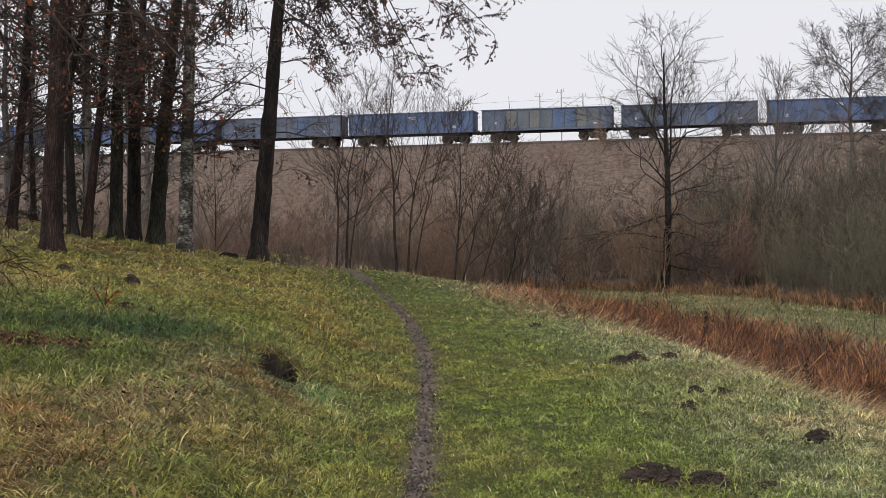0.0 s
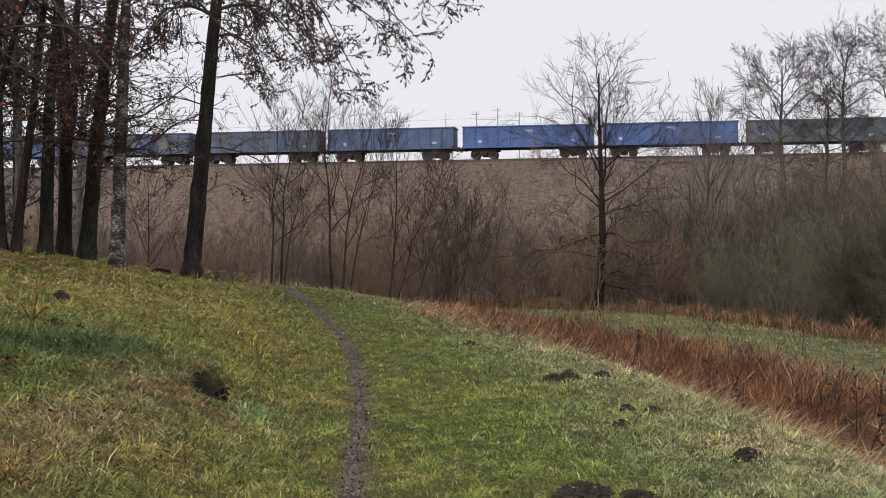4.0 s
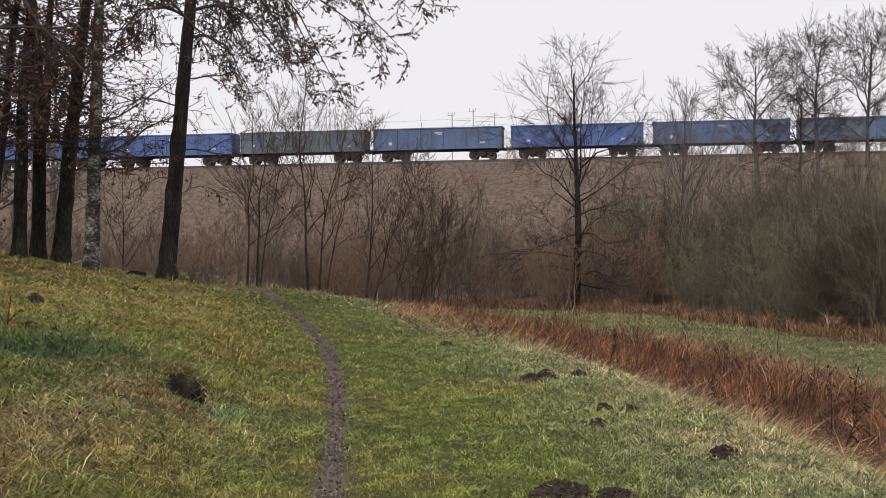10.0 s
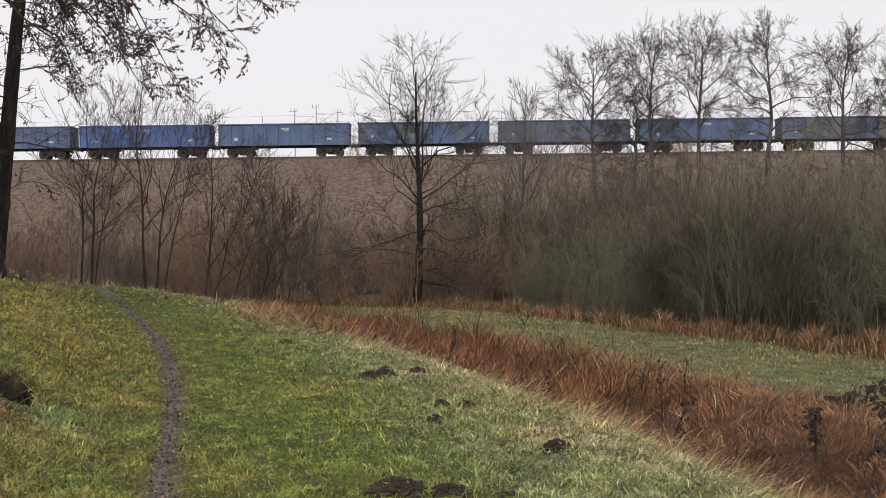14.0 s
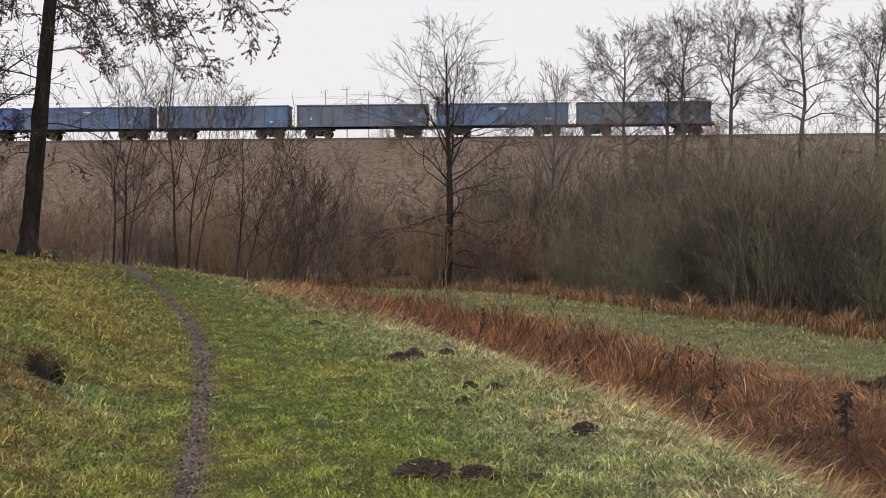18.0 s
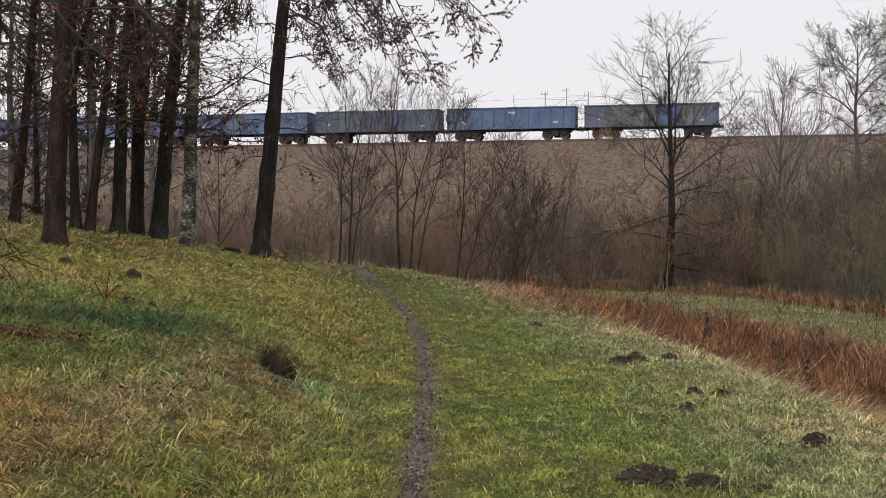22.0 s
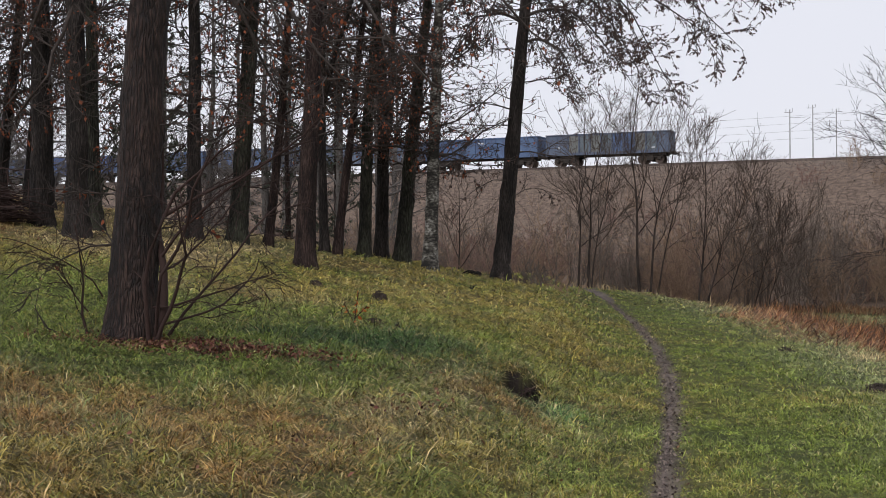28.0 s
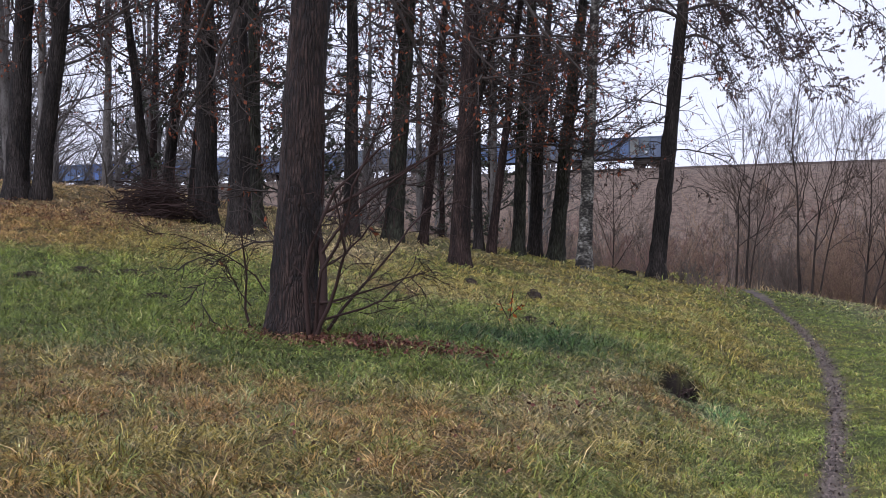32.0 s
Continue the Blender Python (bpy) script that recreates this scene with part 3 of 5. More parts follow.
# ---- trees ----
def tree(name, x, y, height, radius, lean=(0.0, 0.0), bark=None, twig=None, crown=(0.35, 0.97), limbs=(16, 60, 3.2), subs=7, twigs=6, up=0.5, jitter=0.14,
         leaves=(), bend=0.12, seed=1, sub_len=0.45, flare=1.5, low=(), fork=(), limb_thick=0.016, twig_r=0.02, split=False, rough=0.05, shape=0.62, twig_pts=3, fork_thick=0.02, taper=1.15):
    """A bare tree: wavering tapered trunk, limbs, branches and twigs; leaves is rows of (count, size, material);
    low is rows of (count, from, to, angle, length, rise) for boughs of their own; fork is (count, from, to, angle, length share)."""
    rng = np.random.default_rng(seed)
    ob = new(name)
    n = 16
    h = np.linspace(0, 1, n) ** 1.25
    wob = np.cumsum(rng.normal(0, bend, (n, 2)), 0) * (h**0.6)[:, None] * height / 60
    trunk = np.stack([lean[0] * h * height + wob[:, 0], lean[1] * h * height + wob[:, 1], h * height], -1)[None]
    r = radius * (1 - 0.93 * h**taper) * (1 + (flare - 1) * np.exp(-h * height / 0.28))
    k = np.linspace(0, 1, 56)
    fine = np.stack([np.interp(k, np.linspace(0, 1, n), trunk[0, :, a]) for a in range(3)], -1)[None]
    child("trunk", mesh_np("trunk", *tubes(fine, np.interp(k, np.linspace(0, 1, n), r)[None], 18, rough), bark), ob)
    stem, sr = trunk, r[None]
    if fork:
        num, t0, t1, ang, share = fork
        p, q = sprout(rng, trunk, r[None], num, t0, t1, ang, height * share, 0.35, 0.05, n, fork_thick, 0.3, 5)
        q = np.maximum(q, 0.012)
        for i in range(num):
            child("stem", mesh_np("stem", *tubes(p[i:i + 1], q[i:i + 1], 8, rough), bark), ob)
        stem, sr = np.concatenate([stem, p]), np.concatenate([sr, q])
    count, ang, ln = limbs
    a, ar = sprout(rng, stem, sr, count, crown[0], crown[1], ang, ln, up, jitter, 7, limb_thick, shape)
    for num, t0, t1, ang, ln, rise in low:
        b, br = sprout(rng, trunk, r[None], num, t0, t1, ang, ln, rise, jitter, 7, limb_thick * 0.75, 0.1, 8)
        a, ar = np.concatenate([a, b]), np.concatenate([ar, br])
    c, cr = sprout(rng, a, ar, subs, 0.12, 1.0, 42, lengths(a) * sub_len, up * 0.6, jitter * 1.3, 4, 0.012, 0.45)
    d, dr = sprout(rng, c, cr, twigs, 0.12, 1.0, 38, np.maximum(lengths(c) * 0.5, 0.22), up * 0.3, jitter * 1.4, twig_pts, 0.009, 0.3)
    dr = np.maximum(dr, twig_r * 0.25)
    if split:
        for i in range(len(a)):
            child("limb", mesh_np("limb", *tubes(a[i:i + 1], ar[i:i + 1], 5), twig), ob)
        top = [tubes(c, np.maximum(cr, twig_r * 0.3), 4), tubes(d, dr, 3)]
    else:
        top = [tubes(a, ar, 5), tubes(c, np.maximum(cr, twig_r * 0.3), 4), tubes(d, dr, 3)]
    tagged(child("crown", mesh_np("crown", *merge(top), twig), ob), kind="stuff")
    for num, size, mat in leaves:
        pieces = [blades_on(rng, d, num * 2 // 3, size), blades_on(rng, c, num // 3, size)]
        tagged(child("foliage", mesh_np("foliage", *merge(pieces), mat, False), ob), kind="stuff")
    ob.location = (x, y, float(land(x, y)) - 0.12)
    return ob


def ramify(rng, pos, d, ln, r, levels, kids=3, spread=30, ratio=0.74, up=0.12, jitter=0.1, points=4, least=0.006, keep=0.3):
    """Branches that divide again and again: one polyline set and its radii for each level."""
    out = []
    for lev in range(levels):
        points = points if lev < 2 else 3
        p, q = [pos], d
        for _ in range(points - 1):
            q = unit(q + jitter * rng.normal(size=q.shape) + np.array([0, 0, up / points]))
            p.append(p[-1] + q * (ln / (points - 1))[:, None])
        poly = np.stack(p, 1)
        rad = np.maximum(r[:, None] * np.linspace(1, 0.62, points)[None], least)
        out.append((poly, rad))
        n = len(ln)
        idx = np.repeat(np.arange(n), kids)
        first = np.tile(np.arange(kids) == 0, n)
        t = np.where(first, 1.0, rng.uniform(0.35, 0.98, n * kids)) * (points - 1.001)
        k = t.astype(int)
        fr = (t - k)[:, None]
        pos = poly[idx, k] * (1 - fr) + poly[idx, k + 1] * fr
        tan = unit(poly[idx, k + 1] - poly[idx, k])
        side = unit(np.cross(tan, unit(rng.normal(size=tan.shape))))
        a = np.radians(np.where(first, spread * keep, spread) * rng.uniform(0.6, 1.4, n * kids))[:, None]
        d = np.cos(a) * tan + np.sin(a) * side
        ln = ln[idx] * ratio * np.where(first, 1.05, 0.9) * rng.uniform(0.75, 1.2, n * kids)
        r = r[idx] * np.where(first, 0.64, 0.45)
    return out


def grow(rng, ob, base, height, radius, bark, twig, limbs, levels=5, kids=3, spread=30, ratio=0.74, up=0.12, lean=0.0, wander=0.1, least=0.006, foot=1.35, leaves=(), stout=0.02, crook=0.13, bow=0.0):
    """One stem with a dividing crown on ob; limbs is rows of (count, from, to, angle at from, angle at to, length at from, length at to[, up[, levels]])."""
    n = 40
    h = np.linspace(0, 1, n)
    drift = np.stack([np.interp(h, np.linspace(0, 1, 7), np.cumsum(rng.normal(0, wander, 7))) for _ in range(2)], -1) * h[:, None] ** 0.7
    trunk = np.concatenate([drift + np.stack([lean * height * h + bow * h * h, 0 * h], -1), (h * height)[:, None]], 1) + np.array(base)
    r = radius * (1 - 0.88 * h**0.9) * (1 + (foot - 1) * np.exp(-h * height / 0.3))
    child("trunk", mesh_np("trunk", *tubes(trunk[None], r[None], 12, 0.04), bark), ob)
    top = []
    for count, t0, t1, a0, a1, l0, l1, *more in limbs:
        rise, deep = (more + [up, levels][len(more):])[:2]
        u = (np.arange(count) + rng.random(count)) / count
        t = (t0 + (t1 - t0) * u) * (n - 1.001)
        k = t.astype(int)
        tan = unit(trunk[k + 1] - trunk[k])
        turn = 2.4 * np.arange(count) + rng.uniform(-0.5, 0.5, count)
        side = np.stack([np.cos(turn), np.sin(turn), 0 * turn], -1)
        a = np.radians(a0 + (a1 - a0) * u + rng.normal(0, 6, count))[:, None]
        ln = (l0 + (l1 - l0) * u) * rng.uniform(0.75, 1.2, count)
        sets = ramify(rng, trunk[k], unit(np.cos(a) * tan + np.sin(a) * side), ln, np.minimum(r[k] * 0.62, stout * ln + 0.008), deep, kids, spread, ratio, rise, crook, 4, least)
        for i in range(count):
            child("limb", mesh_np("limb", *tubes(sets[0][0][i:i + 1], sets[0][1][i:i + 1], 6), bark), ob)
        top += [tubes(p, q, 4 if j < 2 else 3) for j, (p, q) in enumerate(sets[1:])]
        for num, size, mat in leaves:
            tagged(child("foliage", mesh_np("foliage", *blades_on(rng, sets[-1][0], num, size), mat, False), ob), kind="stuff")
    tagged(child("crown", mesh_np("crown", *merge(top), twig), ob), kind="stuff")


def crowned(name, x, y, height, radius, bark, twig, seed, limbs, **how):
    """A bare tree with a dividing crown, standing on the ground."""
    ob = new(name)
    grow(np.random.default_rng(seed), ob, (0, 0, 0), height, radius, bark, twig, limbs, **how)
    ob.location = (x, y, float(land(x, y)) - 0.12)
    return ob


WOOD = "trunks of the grove"
# x, y, trunk radius, lean per metre of height, kind
GROVE = [
    (-12.94, 23.24, 0.24, 0.02, "dark"), (-11.60, 22.15, 0.25, 0.03, "dark"), (-11.81, 23.33, 0.18, 0.0, "moss"),
    (-10.25, 24.71, 0.18, 0.02, "dark"), (-9.75, 25.87, 0.24, 0.05, "moss"), (-9.19, 26.34, 0.12, 0.12, "red"),
    (-7.31, 23.07, 0.22, 0.07, "red"), (-8.01, 26.83, 0.115, 0.025, "dark"), (-7.74, 26.81, 0.115, 0.11, "red"),
    (-7.42, 27.98, 0.17, 0.05, "moss"), (-7.38, 29.54, 0.18, 0.0, "dark"), (-6.83, 29.26, 0.22, 0.11, "moss"),
    (-16.74, 22.01, 0.28, 0.05, "dark"), (-16.20, 22.09, 0.21, 0.13, "dark"), (-14.76, 24.09, 0.13, -0.15, "dark"),
    (-15.16, 25.42, 0.15, 0.09, "dark"), (-14.58, 25.59, 0.13, 0.05, "dark"), (-14.22, 25.73, 0.20, 0.0, "dark"),
]
BARKS = {"dark": BARK, "red": BARK_RED, "moss": BARK_MOSS}
WORDS = {"dark": "tall dark-barked bare tree in the grove on the bank", "red": "tall reddish-brown trunk with withered leaves in the grove",
         "moss": "tall mossy grey-brown trunk with bare limbs in the grove"}
for i, (x, y, r, lean, kind) in enumerate(GROVE):
    ob = tree("tree", x, y, 14 + 2 * math.sin(i * 2.1), r * 0.88, (lean, 0.02 * math.cos(i * 1.7)), BARKS[kind], TWIG, (0.3, 0.95), (12, 60, 2.8), 7, 6, 0.1, 0.24,
              [(1150 if x > -9 else 1600, 0.075, LEAF_DARK), (900, 0.078, LEAF_RUST)], 0.24, 40 + i, low=[(15 if x > -10 else 9, 0.24, 0.55, 72, 3.0, -0.2)], fork=(1, 0.2, 0.4, 20, 0.5) if i % 3 == 1 else (), split=True, limb_thick=0.010)
    tagged(ob, WORDS[kind], "tree", WOOD)

# the slender tree beside the path, with drooping leafy boughs
ob = tree("tree", -4.33, 28.75, 15, 0.20, (0.088, 0.0), BARK, TWIG, (0.5, 0.95), (12, 70, 3.0), 6, 6, 0.0, 0.16, [(900, 0.075, LEAF_DARK)], 0.08, 90, low=[(13, 0.2, 0.5, 82, 2.3, -0.35)], split=True, limb_thick=0.009)
tagged(ob, "slender dark trunk leaning beside the footpath, withered leaves", "tree", WOOD)
rng = np.random.default_rng(14)
# boughs that reach over the path and hang: height on the trunk, reach, drop, sideways
for h0, reach, drop, sway in [(5.6, 1.5, 1.6, 0.3), (6.3, 2.6, 2.2, -0.3), (6.9, 4.6, 2.2, -0.4), (7.4, 3.4, 3.3, 0.5), (8.0, 5.6, 2.0, 0.2), (8.3, 2.2, 3.6, -0.6), (8.7, 4.2, 3.3, 0.0), (6.6, 1.3, 1.8, 0.6), (7.6, 4.9, 2.6, 0.7),
                              (7.0, 2.9, 3.0, 0.2), (7.9, 3.0, 3.9, 0.4), (8.6, 5.0, 2.9, -0.3), (6.2, -1.8, 1.2, 0.2), (7.2, -2.4, 1.6, 0.4)]:
    k = np.linspace(0, 1, 8)
    bough = np.stack([0.088 * h0 + reach * k, sway * k, h0 + 0.5 * np.sin(k * 2.2) - drop * k**2.2], -1)[None] + rng.normal(0, 0.05, (1, 8, 3)) * k[None, :, None]
    br = (0.045 * (1 - 0.85 * k))[None]
    child("bough", mesh_np("bough", *tubes(bough, br, 6), TWIG), ob)
    c, cr = sprout(rng, bough, br, 19, 0.1, 1, 55, 1.1, -0.25, 0.32, 5, 0.010, 0.35)
    d, dr = sprout(rng, c, cr, 9, 0.1, 1, 48, 0.4, -0.2, 0.32, 3, 0.009, 0.3)
    tagged(child("crown", mesh_np("crown", *merge([tubes(c, np.maximum(cr, 0.006), 4), tubes(d, np.maximum(dr, 0.005), 3)]), TWIG), ob), kind="stuff")
    tagged(child("foliage", mesh_np("foliage", *blades_on(rng, d, 2000, 0.055, 0.9), LEAF_DARK, False), ob), kind="stuff")

# birch
BIRCH = material("bark_birch", [(0.46, (0.022, 0.02, 0.018)), (0.54, (0.085, 0.078, 0.066)), (0.65, (0.32, 0.31, 0.28))], 3.0, 0.85, 0.6, stretch=(1, 1, 1.6), fine=5)
ob = tree("birch_tree", -5.80, 27.75, 14, 0.16, (0.045, 0.0), BIRCH, TWIG, (0.25, 0.95), (16, 62, 2.9), 8, 7, -0.05, 0.24, [(800, 0.07, LEAF_RUST), (500, 0.06, LEAF_DARK)], 0.14, 91, low=[(10, 0.22, 0.5, 74, 2.4, -0.3)], split=True, limb_thick=0.009)
tagged(ob, "leaning birch with peeling white and black bark", "birch tree", WOOD)

# the thick tree on the bank, with long low boughs and suckers round its foot
big = tree("tree", -5.56, 11.7, 12, 0.245, (0.06, 0.03), BARK_OLD, TWIG, (0.4, 0.95), (9, 65, 3.0), 6, 6, 0.1, 0.22, [(120, 0.06, LEAF_RUST)], 0.08, 92, low=[(6, 0.12, 0.3, 78, 1.3, -0.2)], flare=1.42, split=True, rough=0.06, limb_thick=0.011)
tagged(big, "thick rough-barked tree with mossy foot and bare shoots", "tree")
rng = np.random.default_rng(21)
# drooping boughs: height on the trunk, reach in x and y, end height, hook at the tip
for h0, rx, ry, h1, hook in [(5.6, 2.6, -0.6, 2.3, 0.3), (6.2, 3.6, 0.8, 2.6, 0.4), (5.2, 1.7, -1.2, 2.7, 0.1), (6.6, 4.6, -0.4, 3.2, 0.3), (4.6, -1.2, -0.9, 2.3, 0.2), (6.0, -2.6, -0.5, 3.0, 0.3), (5.8, 3.2, 1.5, 2.9, 0.5), (7.0, 5.4, 0.2, 3.6, 0.4), (5.0, -1.8, 0.8, 3.0, 0.2), (4.4, 1.0, 0.7, 2.6, 0.2),
                             (6.4, 1.2, -1.5, 2.9, 0.1), (4.9, 2.2, 0.3, 2.0, 0.4)]:
    k = np.linspace(0, 1, 13)
    bough = np.stack([0.07 * h0 + rx * k**0.85, 0.03 * h0 + ry * k, h0 + (h1 - h0) * k**1.25 + hook * np.maximum(k - 0.8, 0) * 4], -1)[None] + np.cumsum(rng.normal(0, 0.05, (1, 13, 3)), 1)
    br = (0.038 * (1 - 0.8 * k))[None]
    child("bough", mesh_np("bough", *tubes(bough, br, 6), TWIG), big)
    c, cr = sprout(rng, bough, br, 13, 0.12, 1, 55, 1.0, -0.15, 0.28, 6, 0.009, 0.3)
    d, dr = sprout(rng, c, cr, 7, 0.1, 1, 45, 0.42, 0.0, 0.3, 4, 0.007, 0.3)
    tagged(child("crown", mesh_np("crown", *merge([tubes(c, np.maximum(cr, 0.0055), 4), tubes(d, np.maximum(dr, 0.0036), 3)]), TWIG), big), kind="stuff")
    tagged(child("foliage", mesh_np("foliage", *blades_on(rng, d, 60, 0.055, 0.9), LEAF_RUST, False), big), kind="stuff")
rng = np.random.default_rng(5)
# suckers: foot in x, y and z, way in x, y and z, bend in x and z, length, radius
SUCK = [(0.30, -0.22, 0, 0.05, 0, 1, 0.10, 0, 2.6, 0.020), (0.34, -0.20, 0, 0.10, 0, 1, 0.03, 0, 3.3, 0.034), (0.37, -0.25, 0, 0.65, -0.1, 1, -0.02, 0.02, 1.8, 0.018),
        (0.33, -0.20, 0.4, 1, -0.1, 0.15, 0, 0.08, 1.4, 0.011), (0.34, -0.22, 0.2, 1, 0, 0.1, 0, 0.12, 1.5, 0.011), (0.40, -0.20, 0.75, 1, 0.1, 0.5, 0, -0.02, 1.2, 0.010),
        (0.42, -0.15, 1.3, 1, 0, 0.55, 0, 0.02, 1.7, 0.016), (0.38, -0.10, 0.9, 0.5, 0.1, 1, 0.03, 0, 2.2, 0.014), (0.40, 0.0, 0.1, 0.3, 0.2, 1, 0.03, 0, 2.3, 0.013), (0.36, -0.20, 0.1, 0.25, -0.2, 1, 0.02, 0, 2.7, 0.016),
        (-0.40, -0.10, 0, 0.0, 0, 1, -0.01, 0, 1.3, 0.012), (-0.41, -0.10, 0.35, -0.6, 0, 0.7, 0.05, 0.05, 0.8, 0.006), (-0.25, -0.10, 0.5, -0.3, -0.1, 1, -0.04, 0, 1.5, 0.007)]
sk = np.array(SUCK)
stems, out = [sk[:, :3] + np.array([0, 0, 0.06])], unit(sk[:, 3:6])
for k in range(8):
    out = unit(out + rng.normal(0, 0.16, out.shape) + np.c_[sk[:, 6], 0 * sk[:, 6], sk[:, 7]])
    stems.append(stems[-1] + out * (sk[:, 8:9] / 8))
stems = np.stack(stems, 1)
srad = np.linspace(1, 0.3, 9)[None] * sk[:, 9:10] * 1.35
for i in range(len(sk)):
    child("shoot", mesh_np("shoot", *tubes(stems[i:i + 1], srad[i:i + 1], 6), TWIG_SHOOT), big, "thin reddish shoot at the foot")
s2, r2 = sprout(rng, stems, srad, 6, 0.2, 1, 42, np.minimum(srad[:, 0] * 30, 0.8), 0.1, 0.2, 7, 0.007, 0.35)
s3, r3 = sprout(rng, s2, r2, 5, 0.2, 1, 42, 0.4, 0.0, 0.25, 4, 0.007, 0.3)
tagged(child("shoot_crown", mesh_np("shoot_crown", *merge([tubes(s2, np.maximum(r2, 0.0045), 4), tubes(s3, np.maximum(r3, 0.0028), 3)]), TWIG_SHOOT), big), kind="stuff")

# lone tree on the meadow
ob = crowned("alder_tree", 8.0, 44.8, 8.7, 0.19, BARK, TWIG, 97, [(17, 0.15, 0.5, 92, 68, 1.2, 1.45, 0.03, 5), (7, 0.44, 0.64, 38, 29, 1.95, 1.8, 0.1, 6), (10, 0.6, 0.97, 48, 20, 1.35, 0.75, 0.12, 5)],
             spread=33, ratio=0.71, lean=0.034, wander=0.1, least=0.0052, stout=0.015, crook=0.2)
tagged(ob, "lone bare tree standing on the green meadow", "tree")
ob = crowned("alder_tree", 16.0, 60.0, 8.6, 0.14, BARK_GREY, TWIG_GREY, 94, [(10, 0.2, 0.6, 38, 28, 2.2, 1.9), (8, 0.6, 0.97, 30, 16, 1.7, 1.1)], spread=28, ratio=0.72, up=0.25, lean=-0.01, wander=0.12, least=0.007)
tagged(ob, "pale forked bare tree at the thicket's edge", "tree")

# row of alders in front of the embankment: bearing, distance, height
ALDERS = [(18.4, 84, 17.2), (21.1, 86, 18.4), (22.9, 82, 18.0), (25.9, 84, 18.2), (29.2, 84, 17.2), (30.9, 80, 15.0), (33.2, 86, 17.2), (35.5, 84, 16), (20.4, 90, 15.0)]
grown = []
for i, (az, dist, h) in enumerate(ALDERS):
    a, tall = radians(az), (h - 2.0) * 0.93
    x, y = dist * math.sin(a), dist * math.cos(a)
    if i < 6:
        ob = crowned("alder_tree", x, y, tall, 0.27, BARK_ALDER, TWIG_ALDER, 100 + i, [(4, 0.44, 0.58, 86, 72, 1.1, 1.3, -0.1, 5), (10, 0.56, 0.86, 60, 44, 1.55, 1.75), (6, 0.87, 0.98, 42, 20, 1.35, 1.05)],
                     levels=6, spread=36, ratio=0.715, up=0.09, lean=0.014 * math.sin(i * 3), wander=0.22, least=0.0098, stout=0.03, crook=0.2)
        grown.append((tagged(ob, "tall bare alder in the row before the embankment", "alder tree", "row of alders"), tall))
    else:
        first_ob, was = grown[i - 6]
        ob = copy_thing(first_ob, pose(x, y, float(land(x, y)) - 0.12, 0, 0, 110 + 40 * i))
        ob.scale = (1, 1, tall / was)

# clumps of saplings just past the crest of the path: x, y, then stems of (dx, dy, height, radius, lean, bow)
CLUMPS = [(-3.72, 43.2, [(0, 0, 6.2, 0.042, 0.02, 0.1), (0.3, 0.2, 6.6, 0.048, 0.05, 0.3), (0.45, -0.1, 5.6, 0.034, 0.16, 0.5)]),
          (-1.62, 43.0, [(0, 0, 7.4, 0.058, 0.05, 0.0), (0.35, 0.15, 6.6, 0.045, 0.10, 0.6), (0.6, -0.1, 5.6, 0.034, 0.22, 0.5)]),
          (0.28, 43.4, [(0, 0, 6.6, 0.048, 0.06, 0.1), (0.15, 0.2, 5.6, 0.036, 0.24, 0.5), (1.0, 0.1, 4.8, 0.028, 0.16, 0.3)]),
          (-7.9, 42.5, [(0, 0, 5.0, 0.036, 0.03, 0.1)]), (2.3, 45.5, [(0, 0, 4.2, 0.028, 0.05, 0.3), (0.3, 0, 3.6, 0.024, 0.2, 0.2)])]
for i, (x, y, rows) in enumerate(CLUMPS):
    ob = new("sapling")
    for k, (dx, dy, h, r, lean, bow) in enumerate(rows):
        grow(np.random.default_rng(120 + 7 * i + k), ob, (dx, dy, 0), h, r, BARK_SAP, TWIG_SAP, [(8, 0.24, 0.72, 46, 36, 1.3, 1.2), (5, 0.72, 0.99, 36, 16, 0.9, 0.55)],
             levels=4, spread=30, ratio=0.72, up=0.16, lean=lean, bow=bow, wander=0.13, least=0.0055, foot=1.1, leaves=[(10, 0.07, LEAF_DARK)], stout=0.013, crook=0.15)
    ob.location = (x, y, float(land(x, y)) - 0.12)
    tagged(ob, "clump of slim bare saplings beyond the path's crest" if len(rows) > 1 else "single slim bare sapling beyond the path's crest", "sapling", "saplings at the crest")

# the wood behind the grove
BACK = []
# pale grey bark and twigs carry the distant haze in their colour
for i in range(5):
    ob = tree("woodland_tree", -30 - 4 * i, 46, 13 + i % 3, 0.16 + 0.02 * (i % 2), (0.04 * math.sin(i * 2), 0), BARK_GREY, TWIG_GREY, (0.12, 0.96), (19, 52, 3.2), 6, 5, 0.35, 0.17, [(260, 0.1, LEAF_DARK)] if i < 2 else (), 0.22, 140 + i, fork=(1, 0.2, 0.5, 20, 0.5), twig_r=0.024, twig_pts=2)
    BACK.append(tagged(ob, "bare woodland tree behind the grove", "tree", "wood behind the grove"))
for i in range(2):
    ob = tree("pine_tree", -17 - 5 * i, 36, 13, 0.17, (0.02, 0), BARK_RED, TWIG, (0.2, 0.96), (26, 70, 2.4), 6, 5, 0.1, 0.15, [(3800, 0.11, NEEDLE)], 0.1, 150 + i, twig_r=0.02)
    BACK.append(tagged(ob, "dark pine with sparse needles behind the grove", "pine tree", "wood behind the grove"))
rng = np.random.default_rng(60)
